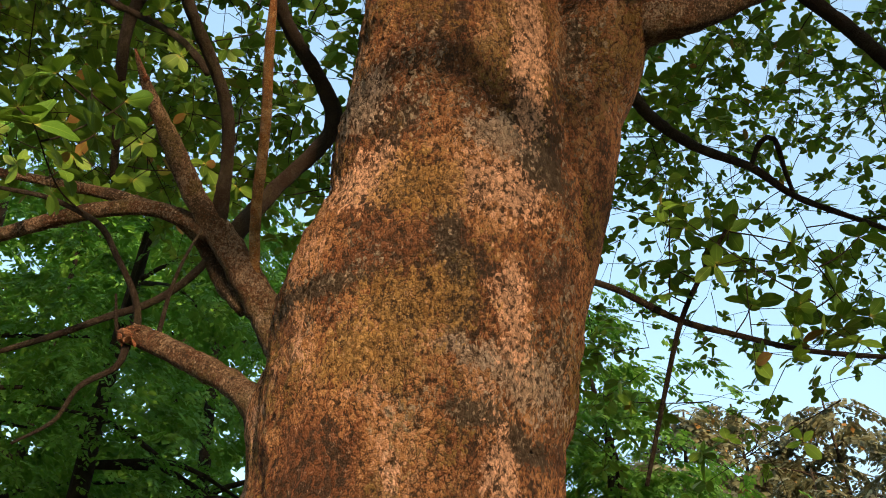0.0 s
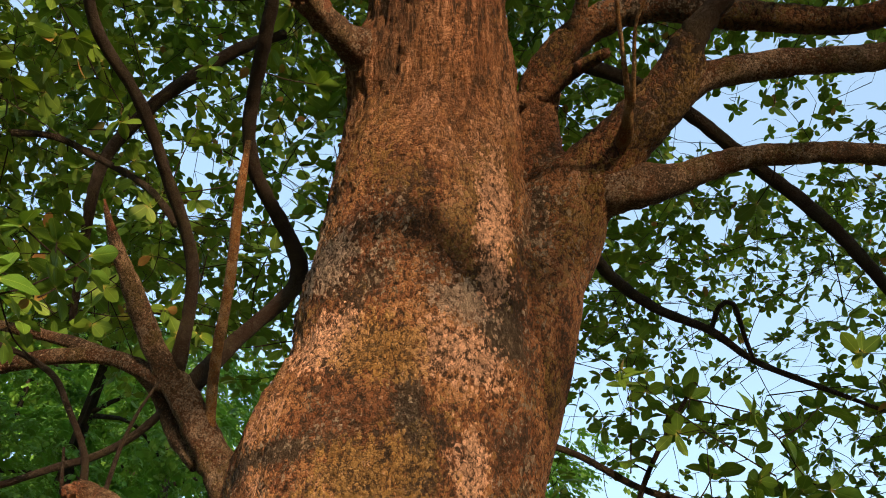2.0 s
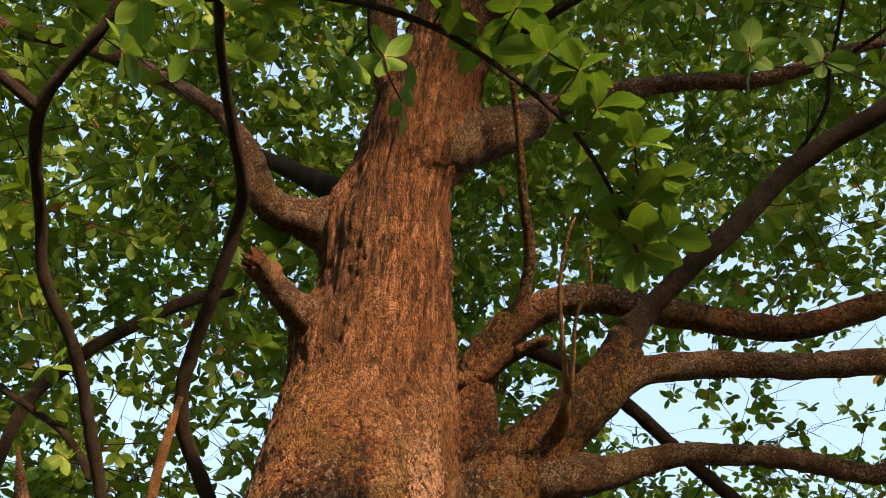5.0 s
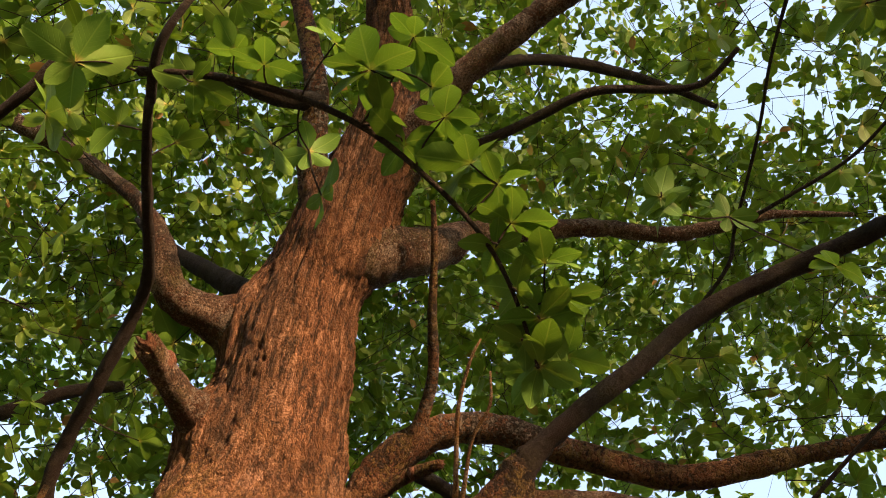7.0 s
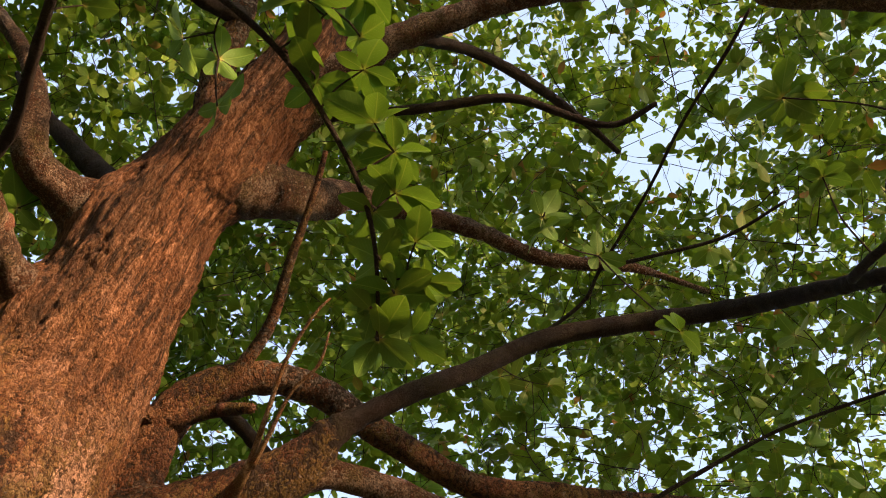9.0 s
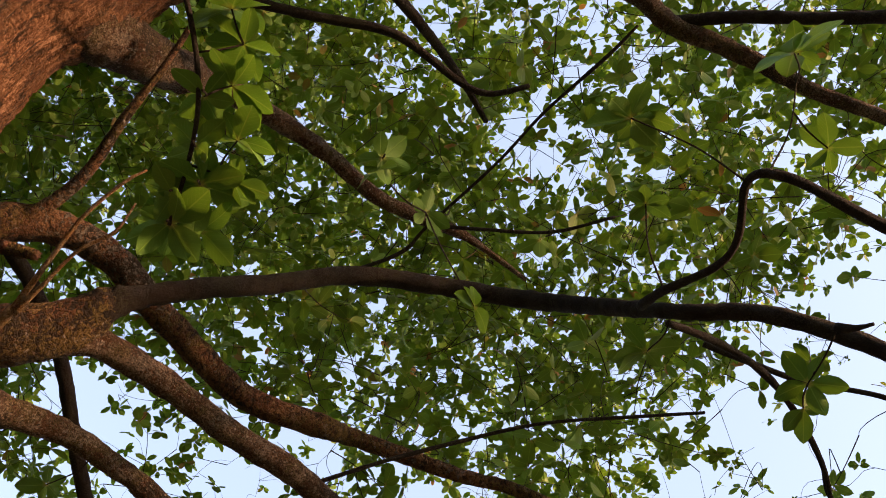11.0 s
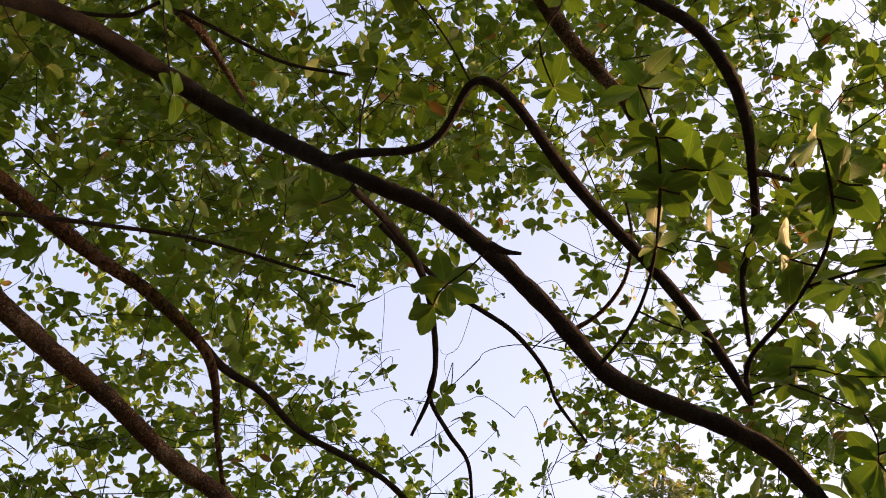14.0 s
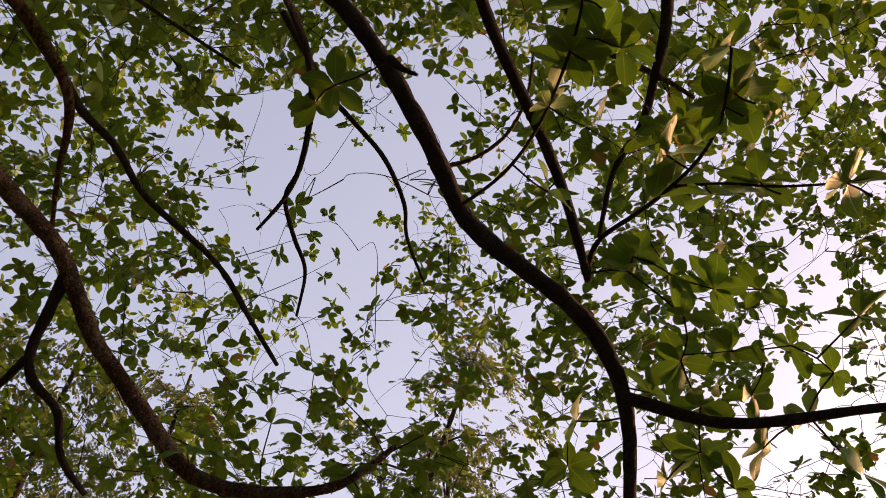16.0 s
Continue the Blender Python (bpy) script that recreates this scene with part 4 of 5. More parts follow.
limb("twig", "thin arching twig", [(1.815, -0.187, 3.338, 0.007), (1.782, -0.259, 3.362, 0.005), (1.722, -0.320, 3.405, 0.005), (1.643, -0.344, 3.462, 0.004), (1.557, -0.334, 3.524, 0.003)])
limb("twig", "thin hanging twig", [(1.947, 0.358, 4.020, 0.011), (2.059, 0.263, 3.980, 0.010), (2.170, 0.166, 3.945, 0.009), (2.210, 0.102, 3.918, 0.008), (2.289, -0.026, 3.859, 0.008), (2.382, -0.117, 3.774, 0.007), (2.454, -0.148, 3.701, 0.006), (2.540, -0.230, 3.604, 0.004)])
limb("twig", "thin hanging twig", [(2.059, 0.263, 3.980, 0.010), (2.170, 0.232, 3.937, 0.009), (2.252, 0.223, 3.870, 0.008), (2.345, 0.224, 3.786, 0.008), (2.412, 0.249, 3.717, 0.007), (2.495, 0.198, 3.638, 0.007), (2.563, 0.142, 3.569, 0.006), (2.655, 0.138, 3.458, 0.004)])
limb("branch", "dark thin branch passing under the canopy", [(1.651, 0.367, 3.785, 0.011), (1.784, 0.307, 3.829, 0.011), (1.926, 0.257, 3.859, 0.012), (2.071, 0.226, 3.879, 0.011), (2.270, 0.218, 3.841, 0.010), (2.384, 0.234, 3.728, 0.008), (2.475, 0.311, 3.617, 0.005)])
limb("branch", "reddish thin branch", [(1.602, 1.589, 3.796, 0.007), (1.720, 1.397, 3.899, 0.007), (1.839, 1.179, 3.975, 0.007), (1.947, 0.936, 4.016, 0.006), (2.073, 0.689, 4.014, 0.006), (2.171, 0.471, 3.995, 0.005)])
limb("branch", "dark branch crossing behind the limbs", [(-1.181, 2.773, 3.567, 0.013), (-1.122, 2.473, 3.981, 0.022), (-1.036, 2.385, 4.113, 0.024), (-0.909, 2.310, 4.234, 0.024), (-0.776, 2.257, 4.324, 0.024), (-0.620, 2.201, 4.413, 0.024), (-0.480, 2.177, 4.460, 0.019)])
limb("branch", "bare thin branch", [(-1.267, 2.107, 3.824, 0.012), (-1.144, 2.143, 3.856, 0.011), (-1.031, 2.174, 3.805, 0.011), (-0.934, 2.187, 3.761, 0.011), (-0.806, 2.181, 3.666, 0.011), (-0.712, 2.188, 3.538, 0.013)])
limb("limb", "second upright leader beside the trunk", [(0.079, 1.402, 4.373, 0.056), (-0.004, 1.266, 4.478, 0.050), (-0.053, 1.141, 4.578, 0.050), (-0.072, 1.039, 4.689, 0.040), (-0.139, 0.919, 4.826, 0.037), (-0.235, 0.791, 5.007, 0.031), (-0.356, 0.619, 5.181, 0.022)])
limb("branch", "short dark side stub", [(-0.063, 1.040, 4.689, 0.038), (-0.160, 1.032, 4.623, 0.032), (-0.237, 1.028, 4.576, 0.028), (-0.341, 0.999, 4.553, 0.017), (-0.462, 1.011, 4.551, 0.008)])


BOLE = (trunk, TRUNK_LINE)
for words, wide in (("short thick upper limb", 0.11), ("high limb forking", 0.09), ("bent limb with", 0.13), ("broken stub of branch", 0.10), ("low broken limb", 0.08), ("grey limb ending", 0.08), ("thick forking limb", 0.07)):
    fillet(BOLE, next(v for k, v in LINES.items() if k.startswith(words)), wide)
FORK = next(v for k, v in LINES.items() if k.startswith("thick forking"))
for words, wide in (("long nearly black", 0.06), ("arching limb", 0.12), ("long limb with smooth", 0.08), ("low limb swollen", 0.07)):
    fillet(FORK, next(v for k, v in LINES.items() if k.startswith(words)), wide)

dead_leaf = leaf_material("dead_leaf", (0.080, 0.032, 0.018), (0.13, 0.060, 0.032), (0.10, 0.04, 0.02), 0.2, "single", 0.0)


def burr(place, size):
    """A knotted lump of torn bark at the end of a broken limb."""
    bm = bmesh.new()
    bmesh.ops.create_icosphere(bm, subdivisions=4, radius=1.0)
    for v in bm.verts:
        q = v.co.copy()
        k = 1 + 0.45 * noise.noise(q * 1.8) + 0.30 * noise.noise(q * 4.5) + 0.12 * noise.noise(q * 11)
        v.co = Vector((q.x * 1.25, q.y, q.z * 0.85)) * k * size + Vector(place)
    return placed(part("burr", bm, raw_wood, tree, "knotted reddish burr of torn bark"))


burr((-0.895, 2.455, 2.786), 0.028)


# leaves that can be told apart, in whorls at the ends of shoots
def leaf_mesh(name, fold, droop, rows=12, half=0.285):
    """A broad blunt leaf of length 1 along +y, with its midrib folded and its tip drooping."""
    bm = bmesh.new()
    uv = bm.loops.layers.uv.new("UVMap")
    grid = []
    for i in range(rows + 1):
        t = 0.5 - 0.5 * math.cos(math.pi * i / rows)
        w = half * math.sin(math.pi * t ** 1.22) ** 0.72 * min(1.0, 0.30 + t / 0.30) + 0.012 * (1 - t)
        if 0.3 < t < 0.95:
            w *= 1 + 0.03 * (-1) ** i
        line = []
        for s in (-1, -0.5, 0, 0.5, 1):
            x = s * w
            z = fold * abs(x) - droop * t * t + 0.022 * math.sin(9 * t + 3 * s) * abs(s)
            line.append((bm.verts.new((x, t, z)), (0.5 + 0.5 * s * w / half, t)))
        grid.append(line)
    for i in range(rows):
        for j in range(4):
            quad = [grid[i][j], grid[i][j + 1], grid[i + 1][j + 1], grid[i + 1][j]]
            f = bm.faces.new([q[0] for q in quad])
            for lp, q in zip(f.loops, quad):
                lp[uv].uv = q[1]
    bmesh.ops.remove_doubles(bm, verts=bm.verts, dist=1e-4)
    me = bpy.data.meshes.new(name)
    bm.to_mesh(me)
    bm.free()
    me.materials.append(near_leaf)
    me.polygons.foreach_set("use_smooth", [True] * len(me.polygons))
    return me


LEAF_MESHES = [leaf_mesh("leaf", 0.25, 0.10), leaf_mesh("leaf", 0.12, 0.22), leaf_mesh("leaf", 0.35, 0.02, half=0.25), leaf_mesh("leaf", 0.05, 0.32, half=0.29)]


def leaf_turn(axis, spin, lift, roll):
    """Turn of a leaf that leaves the shoot's axis at an angle of lift degrees."""
    axis = axis.normalized()
    side = axis.orthogonal().normalized()
    out = Matrix.Rotation(spin, 3, axis) @ side
    y = (axis * math.cos(lift) + out * math.sin(lift)).normalized()
    z = (axis - y * axis.dot(y)).normalized()
    x = y.cross(z)
    m = Matrix((x, y, z)).transposed()
    return m @ Matrix.Rotation(roll, 3, 'Y')


def nearest_node(p):
    pos = NODE_POS
    d = np.linalg.norm(pos - np.array(p), axis=1)
    return int(np.argmin(d))


NODE_POS = np.array([n[0] for n in NODES])
rng = random.Random(5)


def whorl(hub, length, count):
    """A shoot from the nearest wood to the hub, with a ring of leaves."""
    global NODE_POS
    hub = Vector(hub)
    start = Vector(NODE_POS[nearest_node(hub)])
    run = hub - start
    if run.length < 0.04:
        start = hub - Vector((0.02, 0.03, 0.05))
        run = hub - start
    mid = start.lerp(hub, 0.5) + Vector((rng.uniform(-1, 1), rng.uniform(-1, 1), rng.uniform(-0.6, 0.2))) * 0.10 * run.length
    path = spline([(*start, 0.0026), (*mid, 0.0023), (*hub, 0.0018)], 0.02)
    NODE_POS = np.vstack([NODE_POS, path[len(path) // 2:, :3]])
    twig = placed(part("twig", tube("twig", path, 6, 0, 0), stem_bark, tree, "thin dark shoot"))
    axis = (run.normalized() * 0.5 + Vector((0, 0, 0.75)) + Vector((rng.uniform(-1, 1), rng.uniform(-1, 1), rng.uniform(-1, 1))) * 0.35).normalized()
    first = rng.uniform(0, 6.28)
    for i in range(count):
        size = length * rng.uniform(0.66, 1.14)
        lift = radians(rng.uniform(50, 108))
        turn = leaf_turn(axis, first + i * 2.0 * math.pi / count + rng.uniform(-0.45, 0.45), lift, rng.uniform(-0.5, 0.5))
        leaf = new("leaf", LEAF_MESHES[rng.randrange(4)])
        leaf.parent = twig
        leaf.matrix_parent_inverse = twig.matrix_parent_inverse.inverted() @ Matrix.Translation(-BASE)
        leaf.matrix_basis = Matrix.LocRotScale(hub, turn.to_quaternion(), (size, size, size))


whorl((0.129, 0.502, 3.698), 0.098, 6)
whorl((-0.030, 0.560, 3.684), 0.104, 6)
whorl((0.115, 0.665, 3.602), 0.084, 5)
whorl((0.233, 0.618, 3.577), 0.094, 5)
whorl((0.379, 0.712, 3.526), 0.100, 6)
whorl((0.408, 0.822, 3.455), 0.082, 5)
whorl((0.577, 0.866, 3.393), 0.087, 6)
whorl((0.471, 0.888, 3.411), 0.082, 5)
whorl((0.515, 0.970, 3.357), 0.093, 6)
whorl((0.607, 0.975, 3.350), 0.088, 5)
whorl((-0.027, 0.826, 3.705), 0.076, 5)
whorl((-0.168, 0.657, 3.700), 0.082, 5)
whorl((-0.635, 0.939, 3.770), 0.098, 5)
whorl((-0.503, 0.974, 3.905), 0.087, 5)
whorl((-0.380, 1.028, 4.018), 0.090, 5)
whorl((0.058, 0.579, 3.629), 0.120, 7)
whorl((0.165, 0.702, 3.587), 0.095, 5)
whorl((0.310, 0.684, 3.526), 0.117, 6)
whorl((0.195, 0.590, 3.672), 0.092, 6)
whorl((0.425, 0.768, 3.474), 0.099, 6)
whorl((0.515, 0.819, 3.432), 0.087, 6)
whorl((0.534, 0.920, 3.378), 0.099, 7)
whorl((0.555, 1.002, 3.328), 0.099, 7)
whorl((0.027, 0.870, 3.580), 0.086, 5)
whorl((-0.108, 0.812, 3.652), 0.082, 5)
whorl((-0.241, 0.656, 3.744), 0.090, 5)
whorl((-0.562, 0.767, 3.692), 0.117, 5)
whorl((-0.312, 0.741, 3.706), 0.090, 5)
whorl((1.143, 0.831, 4.101), 0.089, 5)
whorl((1.043, 0.155, 3.719), 0.107, 6)
whorl((1.325, -0.389, 3.390), 0.094, 7)
whorl((1.426, -0.391, 3.344), 0.089, 6)
whorl((1.537, -0.372, 3.288), 0.078, 6)
whorl((1.218, -0.354, 3.425), 0.093, 5)
whorl((1.077, 0.141, 3.780), 0.081, 6)
whorl((1.175, -0.238, 3.853), 0.084, 6)
whorl((1.331, -0.185, 3.667), 0.078, 5)
whorl((1.665, 0.102, 3.365), 0.078, 5)
whorl((1.298, 0.760, 3.747), 0.092, 5)
whorl((0.914, 0.827, 3.993), 0.089, 5)
whorl((1.555, 0.412, 3.585), 0.082, 6)
whorl((1.293, 0.242, 3.778), 0.075, 6)
whorl((1.655, -0.410, 3.148), 0.083, 4)
whorl((1.285, -0.679, 3.275), 0.097, 6)
whorl((1.397, -0.707, 3.231), 0.087, 6)
whorl((1.501, -0.821, 3.146), 0.089, 6)
whorl((1.610, -0.677, 3.213), 0.079, 5)
whorl((1.423, -0.964, 3.102), 0.082, 5)
whorl((1.480, -0.392, 3.385), 0.091, 5)
whorl((1.751, -0.419, 3.234), 0.081, 3)
whorl((1.810, -0.639, 3.116), 0.081, 6)
whorl((1.832, -0.776, 3.035), 0.075, 5)
whorl((1.712, 0.139, 3.350), 0.074, 5)
whorl((1.682, 0.079, 3.444), 0.070, 4)
whorl((1.396, -0.442, 3.370), 0.089, 4)
whorl((-0.946, 1.726, 2.974), 0.092, 5)
whorl((-0.860, 1.832, 3.067), 0.090, 6)
whorl((0.690, 2.571, 2.984), 0.102, 5)
whorl((0.868, 2.434, 3.124), 0.094, 6)
whorl((0.960, 2.612, 2.966), 0.106, 5)
whorl((-0.851, 1.838, 3.030), 0.088, 6)
whorl((-0.410, 1.866, 4.203), 0.109, 5)
whorl((-0.288, 1.698, 4.099), 0.111, 6)
whorl((1.127, 0.155, 3.838), 0.095, 6)
whorl((1.110, -0.220, 3.730), 0.104, 6)
whorl((0.900, 0.801, 4.011), 0.096, 6)
whorl((0.610, 1.112, 3.497), 0.094, 7)
whorl((1.396, -0.493, 3.358), 0.095, 5)
whorl((1.540, -0.638, 3.216), 0.089, 6)
whorl((1.538, -0.730, 3.117), 0.099, 5)
whorl((1.369, -0.721, 3.244), 0.105, 5)
whorl((1.818, -0.657, 3.174), 0.096, 6)
whorl((1.850, -0.758, 3.176), 0.091, 5)
whorl((1.836, -0.856, 3.144), 0.091, 6)
whorl((1.860, -0.989, 3.200), 0.082, 5)
whorl((1.968, -0.820, 3.019), 0.085, 6)
whorl((1.946, -0.935, 3.062), 0.087, 5)
whorl((1.914, -1.076, 3.091), 0.082, 5)
whorl((1.909, -1.168, 3.030), 0.082, 5)
whorl((2.036, -0.766, 2.963), 0.085, 5)
whorl((2.011, -0.878, 2.933), 0.085, 6)
whorl((2.022, -1.015, 3.006), 0.082, 5)
whorl((1.922, -1.090, 2.902), 0.078, 4)
whorl((2.006, -1.015, 2.847), 0.089, 5)
whorl((2.066, -0.893, 2.848), 0.081, 6)
whorl((2.078, -0.972, 2.777), 0.085, 5)
whorl((2.128, -0.616, 2.907), 0.081, 5)
whorl((2.188, -0.614, 2.819), 0.078, 5)
whorl((2.128, -0.832, 2.796), 0.085, 5)
whorl((1.741, -1.147, 3.061), 0.091, 5)
whorl((1.935, -1.206, 2.784), 0.078, 4)
whorl((2.649, -0.311, 3.122), 0.079, 5)
whorl((2.625, -0.056, 3.174), 0.076, 5)
whorl((2.678, 0.126, 3.077), 0.079, 5)
whorl((2.719, 0.336, 2.960), 0.076, 5)
whorl((2.734, -0.126, 2.998), 0.087, 5)
whorl((0.804, 2.476, 3.090), 0.089, 6)
whorl((1.036, 2.404, 3.066), 0.089, 6)
whorl((1.150, 2.440, 2.913), 0.094, 6)
whorl((1.247, 2.414, 3.092), 0.091, 5)
whorl((1.063, 2.501, 2.871), 0.094, 5)
whorl((1.232, 2.439, 2.839), 0.089, 5)
whorl((0.723, 2.530, 3.041), 0.089, 6)
whorl((-0.976, 1.691, 2.995), 0.090, 5)
whorl((-0.968, 1.957, 3.012), 0.086, 5)
whorl((-0.789, 1.821, 3.120), 0.086, 5)
whorl((-0.895, 1.860, 3.189), 0.088, 6)
whorl((-0.933, 1.741, 3.142), 0.086, 5)
whorl((-0.829, 1.921, 3.148), 0.084, 6)
whorl((-0.304, 1.927, 3.904), 0.094, 5)
whorl((1.076, 2.097, 3.631), 0.079, 5)
dead_meshes = [me.copy() for me in LEAF_MESHES]
for me in dead_meshes:
    me.materials.clear()
    me.materials.append(dead_leaf)
for k in range(6):
    hang = new("dead_leaf", dead_meshes[k % 4])
    hang.parent = tree
    turn = leaf_turn(Vector((rng.uniform(-0.5, 0.5), rng.uniform(-0.5, 0.5), 1.0)), rng.uniform(0, 6.28), radians(rng.uniform(80, 150)), rng.uniform(-1, 1))
    hang.matrix_parent_inverse = Matrix.Translation(-BASE)
    hang.matrix_basis = Matrix.LocRotScale(Vector((-0.895, 2.455, 2.786)) + Vector((rng.uniform(-1, 1), rng.uniform(-1, 0), rng.uniform(-1, 0.6))) * 0.04, turn.to_quaternion(), (0.026, 0.030, 0.026))
    tagged(hang, "shrivelled reddish dead leaf")


# the rest of the crown: boughs of whorls, each joined to the nearest wood
def small_leaf():
    """Corners and faces of a blunt folded leaf, length 1 along +y."""
    v, f = [(0, 0, 0)], [(0, 1, 2), (0, 2, 3)]
    for k, (t, w) in enumerate(((0.14, 0.13), (0.38, 0.255), (0.64, 0.275), (0.87, 0.16))):
        dip = -0.14 * t * t
        v += [(w, t, 0.16 * w + dip), (0, t, dip), (-w, t, 0.16 * w + dip)]
        a = 1 + 3 * k
        if k < 3:
            f += [(a, a + 3, a + 4), (a, a + 4, a + 1), (a + 1, a + 4, a + 5), (a + 1, a + 5, a + 2)]
    v.append((0, 1.0, -0.14))
    f += [(10, 13, 11), (11, 13, 12)]
    return np.array(v), np.array(f)


def plain_leaf():
    """A simpler blunt leaf for the top of the crown."""
    v = [(0, 0, 0), (0.25, 0.34, 0.02), (-0.25, 0.34, 0.02), (0.24, 0.74, -0.05), (-0.24, 0.74, -0.05), (0, 1.0, -0.13)]
    f = [(0, 1, 2), (1, 3, 4), (1, 4, 2), (3, 5, 4)]
    return np.array(v), np.array(f)


def tiny_leaf():
    v = [(0, 0, 0), (0.25, 0.52, 0.04), (0, 1.0, -0.1), (-0.25, 0.52, 0.04)]
    return np.array(v), np.array([(0, 1, 2), (0, 2, 3)])


def leaves_mesh(name, turns, places, sizes, widths, shape=small_leaf):
    v, f = shape()
    n = len(places)
    loc = np.repeat(v[None], n, axis=0) * sizes[:, None, None]
    loc[:, :, 0] *= widths[:, None]
    co = np.einsum('nij,nkj->nki', turns, loc) + places[:, None, :]
    faces = f[None] + (np.arange(n) * len(v))[:, None, None]
    me = quads_mesh(name, co.reshape(-1, 3), faces.reshape(-1, 3))
    uv = np.stack([0.5 + v[:, 0] / 0.57, v[:, 1]], -1)[f.ravel()]
    me.uv_layers.new(name="UVMap").uv.foreach_set("vector", np.tile(uv, (n, 1)).astype(np.float32).ravel())
    return me


def turns_about(axes, spin, lift, roll, g):
    """Many leaf turns at once: y leaves the axis by lift."""
    axes = axes / np.linalg.norm(axes, axis=1, keepdims=True)
    ref = np.where(np.abs(axes[:, 2:3]) < 0.9, np.array([[0, 0, 1.0]]), np.array([[1.0, 0, 0]]))
    s = np.cross(axes, ref)
    s /= np.linalg.norm(s, axis=1, keepdims=True)
    b = np.cross(axes, s)
    out = s * np.cos(spin)[:, None] + b * np.sin(spin)[:, None]
    y = axes * np.cos(lift)[:, None] + out * np.sin(lift)[:, None]
    z = axes - y * (axes * y).sum(1, keepdims=True)
    z /= np.linalg.norm(z, axis=1, keepdims=True) + 1e-9
    x = np.cross(y, z)
    x2 = x * np.cos(roll)[:, None] + z * np.sin(roll)[:, None]
    z2 = np.cross(x2, y)
    return np.stack([x2, y, z2], axis=-1)


class Crown:
    def __init__(self):
        self.axes, self.hubs, self.sizes, self.spins, self.lifts, self.twigs = [], [], [], [], [], []
        self.pos = np.zeros((90000, 3))
        self.n = len(NODES)
        self.pos[:self.n] = [n[0] for n in NODES]
        self.g = np.random.default_rng(11)
        self.thin = ()

    def share(self, p):
        """How much foliage stays towards a place, after the thin spots of the crown."""
        q = Vector(p) - Vector((0.1, 0.0, 1.65))
        e = math.degrees(math.asin(max(-1.0, min(1.0, q.z / q.length))))
        a = math.degrees(math.atan2(q.x, q.y))
        left = 1.0
        for ta, te, wide, share in self.thin:
            off = math.hypot((a - ta) * math.cos(radians(e)), e - te)
            left *= 1 - (1 - share) * math.exp(-(off / wide) ** 4)
        return left

    def dome(self, count, near, far, turn, rise, leaf, thin):
        """Boughs spread evenly over the vault of the crown. turn, rise: its reach in degrees; thin: (turn, rise, half-width, share left)."""
        g = self.g
        spots = []
        self.thin = thin
        golden = math.pi * (3 - math.sqrt(5))
        lo, hi = math.sin(radians(rise[0])), math.sin(radians(rise[1]))
        full = int(count * 360 / (turn[1] - turn[0]))
        for i in range(full):
            e = math.degrees(math.asin(lo + (hi - lo) * (i + g.random()) / full)) + g.normal() * 1.5
            a = (math.degrees(i * golden) + g.normal() * 3 + 180) % 360 - 180
            if not turn[0] <= a <= turn[1]:
                continue
            keep = 1.0 + 0.7 * noise.noise(Vector((a * 0.13, e * 0.17, near)))
            d = g.uniform(near, far)
            a, e = radians(a), radians(e)
            p = (d * math.cos(e) * math.sin(a) + 0.1, d * math.cos(e) * math.cos(a), 1.65 + d * math.sin(e))
            if g.random() < keep * self.share(p) and (a > 0.05 or e > radians(31)):
                spots.append(p)
        q = np.array(spots)
        known = self.pos[:self.n]
        order = np.argsort([np.min(np.linalg.norm(known - p, axis=1)) for p in q])
        for p in q[order]:
            self.bough(p, leaf, 0.0)

    def skirt(self, count):
        """Unseen boughs added to the crown's sunward side, over and behind the walker, to keep the low sun off the
        rest.
        """
        g = self.g
        spots = []
        while len(spots) < count:
            p = np.array([g.uniform(1.8, 8.5), g.uniform(-8.5, -3.5), g.uniform(6.75, 9.2)])
            if math.degrees(math.atan2(p[0], p[1])) > 143 and (p[2] < 7.7 or p[0] > 3.9):
                spots.append(p)
        self.thin = ()
        for p in sorted(spots, key=lambda p: -p[1]):
            self.bough(p, 0.10, 0.0)

    def grow(self, *places):
        for q in places:
            self.pos[self.n] = q
            self.n += 1

    def bough(self, p, leaf, droop):
        g = self.g
        known = self.pos[:self.n]
        d = np.linalg.norm(known - p, axis=1)
        start = known[int(np.argmin(d))]
        run = p - start
        far = np.linalg.norm(run)
        if far > (0.75 if p[2] - 1.65 < 0.75 * math.hypot(p[0], p[1]) else 1.5) and p[1] > -3.0:
            return
        if far > 0.05:
            side = g.normal(size=3) * 0.20 * far
            steps = 3 + int(far / 0.3)
            r = 0.0014 + 0.0026 * min(far, 1.6)
            line, drift = [(*start, r)], np.zeros(3)
            for k in range(1, steps):
                t = k / steps
                drift = drift * 0.6 + g.normal(size=3) * 0.022 * min(far, 1.0)
                q = start + run * t + side * math.sin(math.pi * t) + drift
                line.append((*q, r * (1 - 0.5 * t)))
                self.grow(q)
            self.twigs.append(line + [(*p, r * 0.5)])
            self.grow(p)
        heading = run / (far + 1e-6) + g.normal(size=3) * 0.55
        heading[2] = heading[2] * 0.5 + 0.05 - droop
        heading /= np.linalg.norm(heading)
        length = g.uniform(0.22, 0.5)
        bend = g.normal(size=3) * 0.12
        line = [p + heading * length * t + bend * length * t * t for t in (0, 0.35, 0.7, 1.0)]
        if math.dist(p, (0.1, 0.0, 1.65)) < 7.0 and p[1] > -3.0:
            self.twigs.append([(*line[0], 0.0028), (*line[1], 0.0024), (*line[2], 0.0019), (*line[3], 0.0012)])
        self.grow(line[2])
        tips = [(line[3], heading)]
